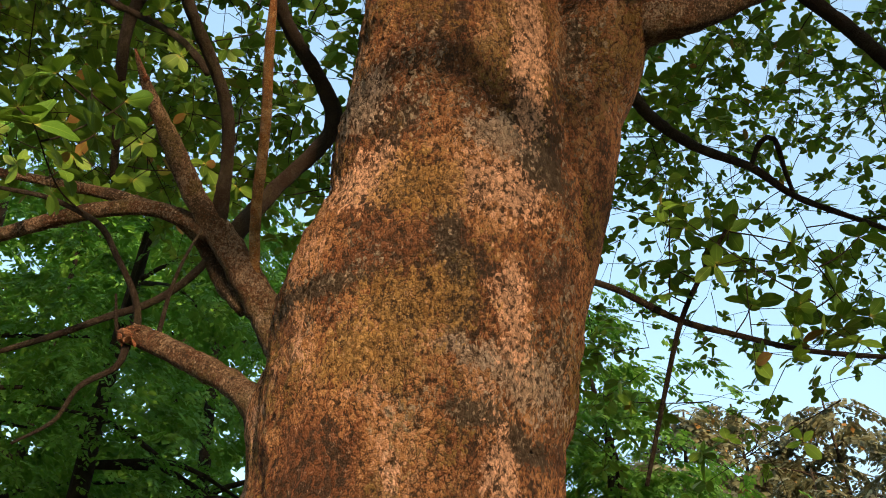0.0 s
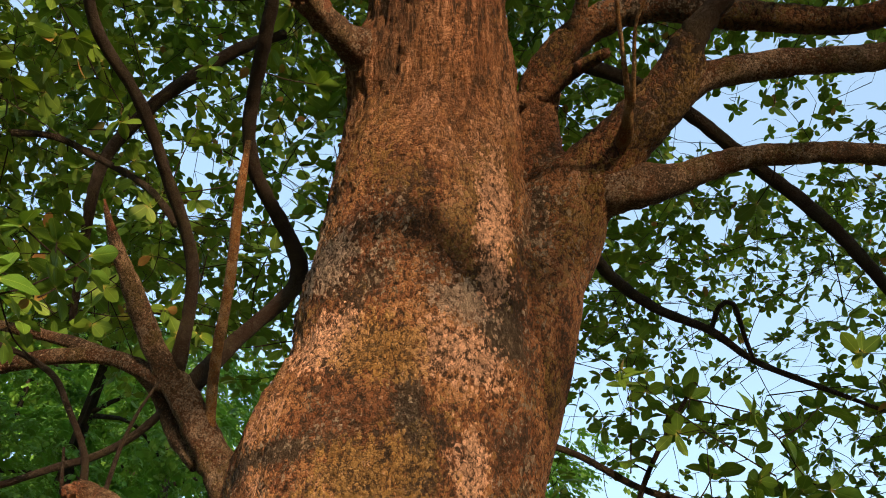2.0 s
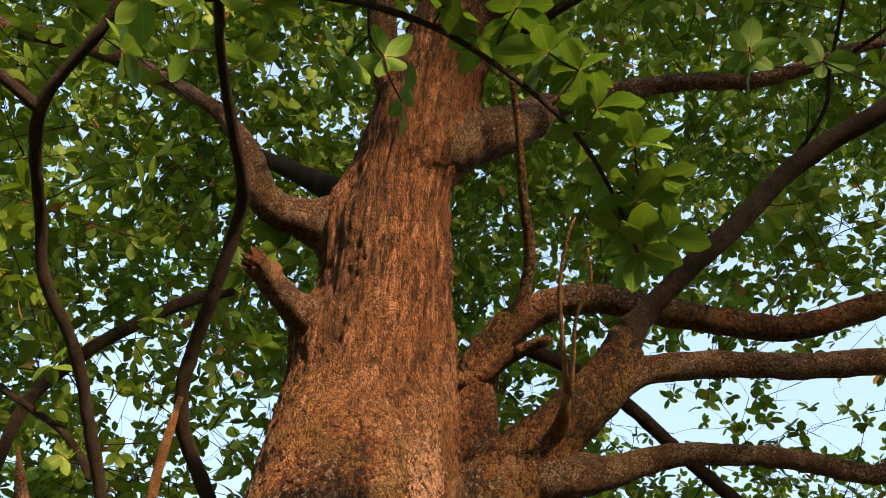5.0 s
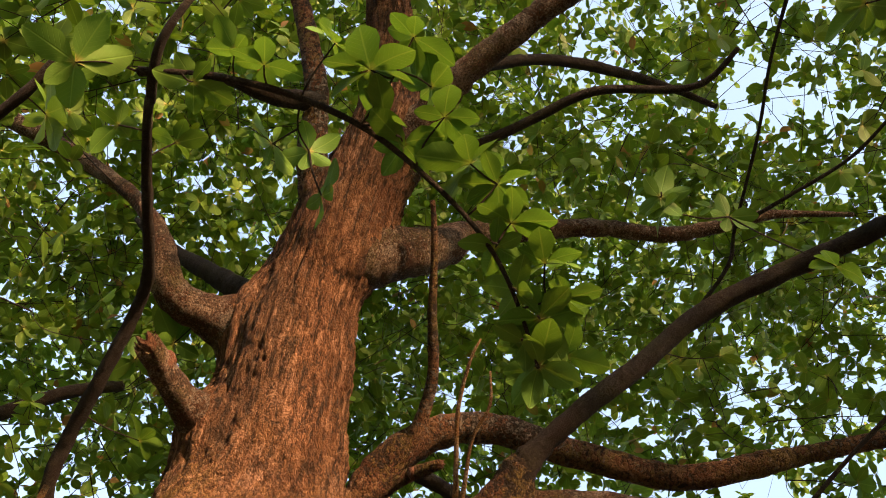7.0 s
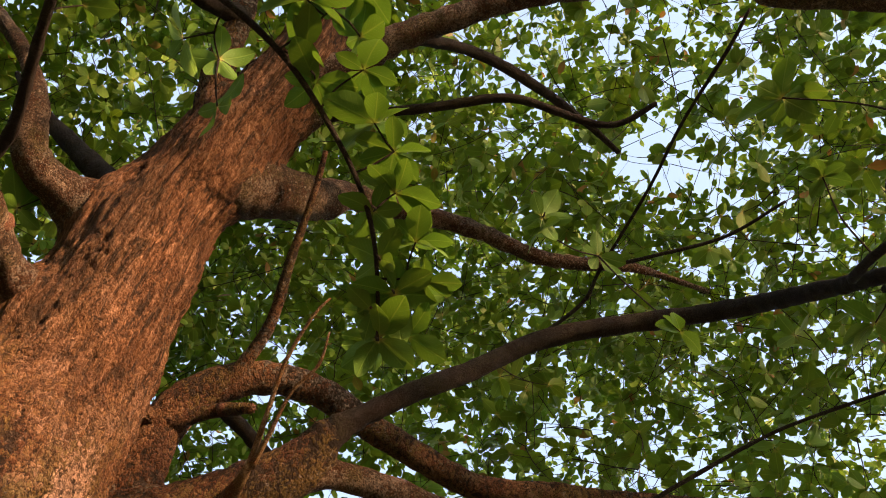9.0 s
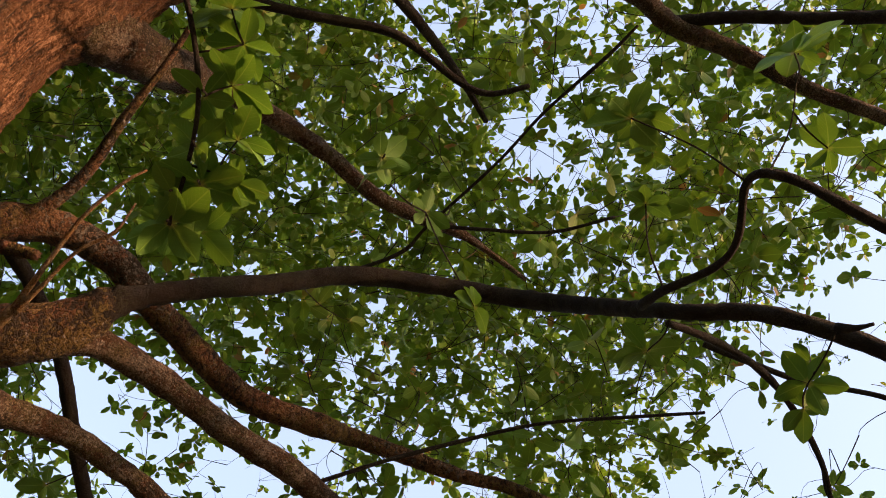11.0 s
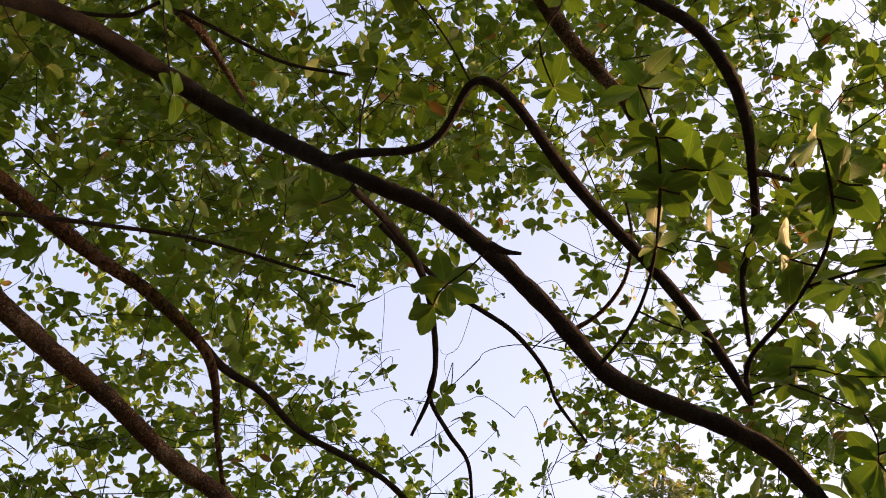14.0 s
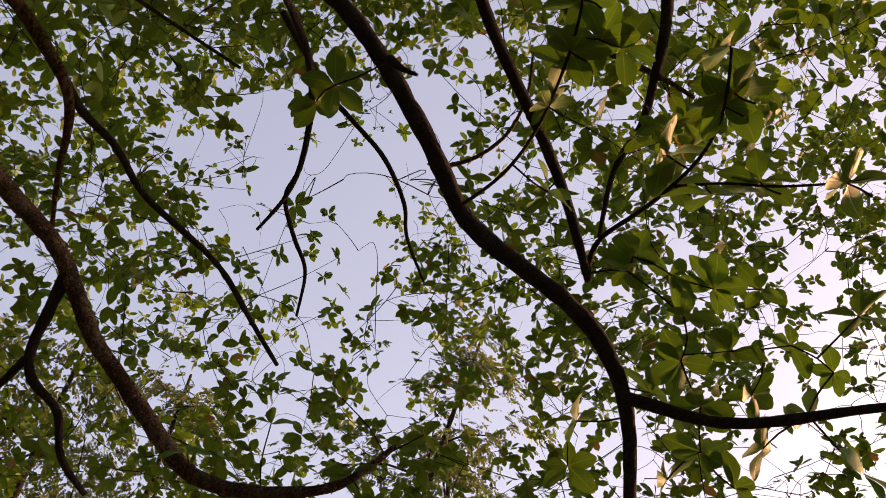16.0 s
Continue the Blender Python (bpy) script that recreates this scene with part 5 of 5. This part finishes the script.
        for t in (0.3, 0.5, 0.68, 0.85):
            if g.random() < 0.85:
                a = p + heading * length * t + bend * length * t * t
                away = np.cross(heading, g.normal(size=3))
                away = away / (np.linalg.norm(away) + 1e-6) + heading * 0.5
                away[2] = away[2] * 0.6 + 0.1
                away /= np.linalg.norm(away)
                b = a + away * g.uniform(0.05, 0.15)
                if g.random() > self.share(b):
                    continue
                if math.dist(b, (0.1, 0.0, 1.65)) < 5.6:
                    self.twigs.append([(*a, 0.0016), (*b, 0.0010)])
                tips.append((b, away))
        for hub, way in tips:
            k = int(g.integers(4, 8))
            up = way * 0.55 + np.array([0, 0, 0.75]) + g.normal(size=3) * 0.42
            first = g.uniform(0, 6.283)
            whole = leaf * g.uniform(0.75, 1.12)
            for i in range(k):
                inner = i >= 5
                self.hubs.append(hub + g.normal(size=3) * 0.004)
                self.axes.append(up + g.normal(size=3) * 0.24)
                self.sizes.append(whole * (g.uniform(0.45, 0.75) if inner else g.uniform(0.75, 1.1)))
                self.spins.append(first + i * 6.283 / min(k, 5) + g.normal() * 0.30 + (0.6 if inner else 0.0))
                self.lifts.append(radians(g.uniform(35, 65) if inner else g.uniform(55, 118)))

    def build(self):
        g = self.g
        hubs, n = np.array(self.hubs), len(self.hubs)
        turns = turns_about(np.array(self.axes), np.array(self.spins), np.array(self.lifts), g.uniform(-0.35, 0.35, n), g)
        sizes, widths = np.array(self.sizes), g.uniform(0.85, 1.15, n)
        away = np.linalg.norm(hubs - np.array([0.1, 0.0, 1.65]), axis=1)
        for lower, shape in ((True, small_leaf), (False, plain_leaf)):
            pick = (away < 5.0) == lower
            me = leaves_mesh("foliage", turns[pick], hubs[pick], sizes[pick], widths[pick], shape)
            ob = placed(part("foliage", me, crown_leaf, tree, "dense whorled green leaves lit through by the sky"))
            tagged(ob, kind="stuff")
        verts, faces, at = [], [], 0
        for pts in self.twigs:
            path = np.array(pts)
            if len(pts) > 3:
                path = spline(pts, 0.15 if math.dist(pts[0][:3], (0.1, 0.0, 1.65)) < 6.5 else 0.4)
            _, u, v = frames_along(path[:, :3])
            for i in range(len(path)):
                for j in range(3):
                    a = math.pi / 1.5 * j
                    verts.append(path[i, :3] + (u[i] * math.cos(a) + v[i] * math.sin(a)) * path[i, 3])
            idx = np.arange(at, at + 3 * len(path)).reshape(-1, 3)
            nxt = np.roll(idx, -1, axis=1)
            faces.append(np.stack([idx[:-1], nxt[:-1], nxt[1:], idx[1:]], axis=-1).reshape(-1, 4))
            at += 3 * len(path)
        me = quads_mesh("twigs", np.array(verts), np.vstack(faces))
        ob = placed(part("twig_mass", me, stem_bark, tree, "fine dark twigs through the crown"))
        tagged(ob, kind="stuff")


crown = Crown()
THIN = [(88, 47, 5, 0.2), (86, 42, 4.5, 0.35), (63, 64, 10, 0.84), (91, 37, 3.6, 0.25), (101, 36, 3, 0.2), (122, 34, 3.4, 0.3), (122, 41, 4, 0.5), (90, 49, 4.6, 0.15), (81, 45, 5, 0.4), (87, 41, 5, 0.4), (97, 50, 4.5, 0.35), (69, 64, 3, 0.4), (39, 43, 4, 0.25), (50, 43, 3.6, 0.35), (68, 65, 3.4, 0.4), (25, 46, 3.5, 0.3), (78, 46, 4, 0.4), (46, 74, 3.6, 0.4), (28, 44, 3.8, 0.35), (-20, 45, 3, 0.3), (-9, 41, 6, 0.35), (25, 31, 6, 0.5), (18, 23, 8, 0.4)]
crown.dome(20, 2.8, 3.6, (12, 38), (15, 30), 0.072, ())
crown.dome(36, 3.0, 4.0, (-40, -12), (31, 50), 0.080, ())
crown.dome(60, 2.8, 3.8, (-75, -24), (50, 80), 0.086, THIN)
crown.dome(120, 3.2, 4.2, (38, 125), (42, 84), 0.082, THIN)
crown.dome(800, 4.0, 5.2, (-60, 140), (20, 88), 0.078, THIN)
crown.dome(1900, 5.2, 7.4, (-60, 140), (20, 88), 0.086, THIN)
crown.dome(2300, 7.4, 9.8, (-50, 135), (34, 88), 0.092, THIN)
crown.dome(700, 4.8, 7.4, (-60, 14), (36, 88), 0.086, THIN)
crown.dome(200, 4.4, 7.0, (50, 86), (48, 66), 0.082, THIN)
crown.dome(760, 5.0, 9.4, (3, 62), (52, 86), 0.090, THIN)
crown.dome(280, 5.0, 7.4, (8, 48), (22, 38), 0.062, THIN)
crown.dome(160, 4.5, 7.0, (-42, 0), (54, 78), 0.086, THIN)
crown.dome(300, 4.5, 7.0, (-52, -4), (30, 52), 0.086, THIN)
crown.dome(80, 4.6, 7.0, (66, 140), (24, 70), 0.034, ())
crown.dome(50, 4.0, 6.0, (-180, -60), (72, 88), 0.090, ())
crown.skirt(420)
crown.build()


# ---- the wood round about ----
def woodland_tree(place, height, spread, low, leaves, size, material, label, seed, trunk_r=0.14, clumps=95):
    """A background tree: tapered trunk, limbs, and a crown of many small leaves in uneven clumps."""
    g = np.random.default_rng(seed)
    root = new("woodland_tree")
    x, y = place
    z0 = -0.1 + 3.5 * max(0.0, min(1.0, (math.hypot(x, y) - 14) / 30)) * 0.8
    root.location = (x, y, z0)
    tagged(root, label, "tree", group="woodland trees")
    bend = g.normal(size=2) * 0.25
    pts = [(bend[0] * t * t * 2, bend[1] * t * t * 2, height * t, trunk_r * (1.15 - t)) for t in (0, 0.2, 0.4, 0.6, 0.8, 0.97)]
    stem = spline(pts, 0.35)
    part("trunk", tube("trunk", stem, 10, 0.1, seed), stem_bark, root)
    hubs = []
    for i in range(clumps):
        t = g.uniform(low, 1.0)
        c = stem[min(len(stem) - 1, int(t * (len(stem) - 1)))]
        reach = spread * (math.sin(math.pi * min(1, 0.18 + 0.82 * (t - low) / (1.001 - low))) ** 0.7 + 0.12)
        a = g.uniform(0, 6.283)
        rr = reach * g.uniform(0.25, 1.1)
        hub = np.array([c[0] + rr * math.cos(a), c[1] + rr * math.sin(a), c[2] + g.uniform(-0.1, 0.35) * rr])
        hubs.append(hub)
        if i < 14:
            m = (c[:3] + hub) / 2 + np.array([0, 0, 0.12 * rr])
            part("limb", tube("limb", spline([(*c[:3], c[3] * 0.5), (*m, c[3] * 0.32), (*hub, 0.012)], 0.3), 6, 0, 0), stem_bark, root)
    hubs = np.array(hubs)
    # flat sprays of leaflets that slope outwards and down, away from the stem
    per = 9
    sprays = leaves // per
    pick = g.integers(0, clumps, sprays)
    scale = g.uniform(0.16, 0.36, clumps)[pick] * (spread / 2.4) ** 0.5
    off = g.normal(size=(sprays, 3)) * np.array([1, 1, 0.22])
    off[:, 2] -= 0.22 * (off[:, 0] ** 2 + off[:, 1] ** 2)
    out = hubs[pick][:, :2] / (np.linalg.norm(hubs[pick][:, :2], axis=1, keepdims=True) + 1e-6)
    off[:, 2] -= 0.35 * (off[:, :2] * out).sum(1)
    feet = hubs[pick] + off * scale[:, None]
    head = np.arctan2(out[:, 1], out[:, 0]) + g.normal(size=sprays) * 0.8
    ahead = np.stack([np.cos(head), np.sin(head), g.uniform(-0.75, 0.05, sprays)], -1)
    ahead /= np.linalg.norm(ahead, axis=1, keepdims=True)
    up = np.array([[0, 0, 1.0]]) + g.normal(size=(sprays, 3)) * 0.28
    aside = np.cross(ahead, up)
    aside /= np.linalg.norm(aside, axis=1, keepdims=True)
    up = np.cross(aside, ahead)
    run = size * g.uniform(1.7, 3.0, sprays)
    places, turns, sizes = [], [], []
    for i in range(per):
        t = (i // 2 + 0.6) / 5.0 if i < per - 1 else 1.0
        side = 0.0 if i == per - 1 else (1.0 if i % 2 else -1.0)
        y = ahead * (0.55 + 0.45 * (side == 0)) + aside * (side * 0.83) - up * (0.25 + 0.25 * t)
        y += g.normal(size=(sprays, 3)) * 0.10
        y /= np.linalg.norm(y, axis=1, keepdims=True)
        x = np.cross(y, up)
        x /= np.linalg.norm(x, axis=1, keepdims=True)
        places.append(feet + ahead * (run * t)[:, None] - up * (run * 0.32 * t * t)[:, None])
        turns.append(np.stack([x, y, np.cross(x, y)], -1))
        sizes.append(size * g.uniform(0.75, 1.2, sprays) * (1.05 - 0.3 * t))
    places, turns, sizes = np.concatenate(places), np.concatenate(turns), np.concatenate(sizes)
    me = leaves_mesh("crown", turns, places, sizes, g.uniform(1.1, 1.6, len(places)), tiny_leaf)
    ob = part("crown", me, material, root, smooth=False)
    tagged(ob, kind="stuff")
    return root


woodland_tree((-6.16, 7.88), 9.0, 2.6, 0.12, 33800, 0.068, wood_leaf, "dense green woodland tree with feathery foliage", 1)
woodland_tree((-5.33, 9.62), 10.0, 2.6, 0.10, 46800, 0.068, wood_leaf, "dense green woodland tree with feathery foliage", 2)
woodland_tree((-3.56, 8.81), 8.6, 2.2, 0.10, 52000, 0.064, wood_leaf, "dense green woodland tree with feathery foliage", 3)
woodland_tree((-2.90, 11.64), 9.8, 2.4, 0.10, 46800, 0.072, wood_leaf, "dense green woodland tree with feathery foliage", 4)
woodland_tree((-1.36, 12.93), 9.0, 2.4, 0.10, 31200, 0.068, wood_leaf, "dense green woodland tree with feathery foliage", 5)
woodland_tree((0.75, 10.80), 8.2, 2.4, 0.06, 46000, 0.088, wood_leaf, "dense green woodland tree with feathery foliage", 6, clumps=170)
woodland_tree((1.85, 10.10), 6.0, 1.5, 0.05, 24000, 0.074, wood_leaf, "dense green woodland tree with feathery foliage", 7)
woodland_tree((2.51, 10.71), 6.2, 1.1, 0.10, 26000, 0.056, wood_leaf, "dense green woodland tree with feathery foliage", 8)
woodland_tree((-10.71, 11.89), 12.0, 3.2, 0.05, 11000, 0.280, wood_leaf, "dense green woodland tree with feathery foliage", 9)
woodland_tree((-9.26, 14.26), 12.0, 3.2, 0.05, 14000, 0.280, wood_leaf, "dense green woodland tree with feathery foliage", 10)
woodland_tree((-6.76, 14.50), 12.0, 3.2, 0.05, 14000, 0.280, wood_leaf, "dense green woodland tree with feathery foliage", 11)
woodland_tree((-4.97, 16.26), 12.0, 3.2, 0.05, 14000, 0.280, wood_leaf, "dense green woodland tree with feathery foliage", 12)
woodland_tree((-2.66, 16.79), 10.5, 3.0, 0.05, 10000, 0.200, wood_leaf, "dense green woodland tree with feathery foliage", 13)
woodland_tree((5.81, 23.29), 10.0, 3.0, 0.10, 10000, 0.200, dull_leaf, "dull olive-brown hillside tree in evening light", 14)
woodland_tree((8.46, 24.58), 10.5, 3.0, 0.10, 14000, 0.180, dull_leaf, "dull olive-brown hillside tree in evening light", 15)
woodland_tree((9.76, 21.93), 10.0, 3.0, 0.10, 14000, 0.180, dull_leaf, "dull olive-brown hillside tree in evening light", 16)
woodland_tree((12.50, 21.65), 10.5, 3.0, 0.10, 14000, 0.180, dull_leaf, "dull olive-brown hillside tree in evening light", 17)
woodland_tree((14.78, 18.91), 10.0, 3.0, 0.10, 14000, 0.180, dull_leaf, "dull olive-brown hillside tree in evening light", 18)
woodland_tree((16.85, 14.14), 9.0, 3.0, 0.10, 14000, 0.180, dull_leaf, "dull olive-brown hillside tree in evening light", 19)
woodland_tree((5.40, 18.22), 7.4, 2.2, 0.05, 16000, 0.130, dull_leaf, "dull olive-brown hillside tree in evening light", 20)
woodland_tree((7.49, 18.54), 7.6, 2.4, 0.05, 16000, 0.130, dull_leaf, "dull olive-brown hillside tree in evening light", 21)
woodland_tree((8.92, 16.78), 7.2, 2.2, 0.05, 16000, 0.130, dull_leaf, "dull olive-brown hillside tree in evening light", 22)
woodland_tree((13.70, 6.10), 11.5, 2.2, 0.25, 16000, 0.085, far_leaf, "distant tall tree with thin airy foliage", 23)
woodland_tree((14.74, 4.79), 12.4, 2.5, 0.20, 19000, 0.085, far_leaf, "distant tall tree with thin airy foliage", 24)
woodland_tree((15.71, 3.05), 12.2, 2.4, 0.20, 19000, 0.085, far_leaf, "distant tall tree with thin airy foliage", 25)
woodland_tree((14.98, -0.79), 13.2, 2.2, 0.25, 22000, 0.080, far_leaf, "distant tall tree with thin airy foliage", 26)
woodland_tree((15.31, -2.42), 12.2, 2.1, 0.25, 18000, 0.080, far_leaf, "distant tall tree with thin airy foliage", 27)
woodland_tree((15.45, -4.14), 10.5, 1.8, 0.20, 14000, 0.070, far_leaf, "distant tall tree with thin airy foliage", 28)
woodland_tree((15.76, -6.37), 8.5, 2.4, 0.20, 9000, 0.090, far_leaf, "distant tall tree with thin airy foliage", 29)
# next two trees are unseen, added towards the sun to shade the near leaves
woodland_tree((6.49, -7.34), 8.2, 1.4, 0.20, 16000, 0.150, wood_leaf, "dense green woodland tree with feathery foliage", 30)
woodland_tree((7.62, -9.01), 10.0, 2.1, 0.15, 20000, 0.150, wood_leaf, "dense green woodland tree with feathery foliage", 31)
woodland_tree((4.40, -16.42), 5.0, 2.6, 0.10, 4000, 0.280, wood_leaf, "dense green woodland tree with feathery foliage", 32)
woodland_tree((-6.50, -11.26), 9.0, 2.8, 0.10, 5000, 0.280, wood_leaf, "dense green woodland tree with feathery foliage", 33)
woodland_tree((-11.28, -4.10), 9.0, 2.8, 0.10, 5000, 0.280, wood_leaf, "dense green woodland tree with feathery foliage", 34)
woodland_tree((-11.59, 3.11), 9.0, 2.8, 0.10, 5000, 0.280, wood_leaf, "dense green woodland tree with feathery foliage", 35)
woodland_tree((-0.52, -14.99), 8.0, 2.8, 0.10, 5000, 0.280, wood_leaf, "dense green woodland tree with feathery foliage", 36)
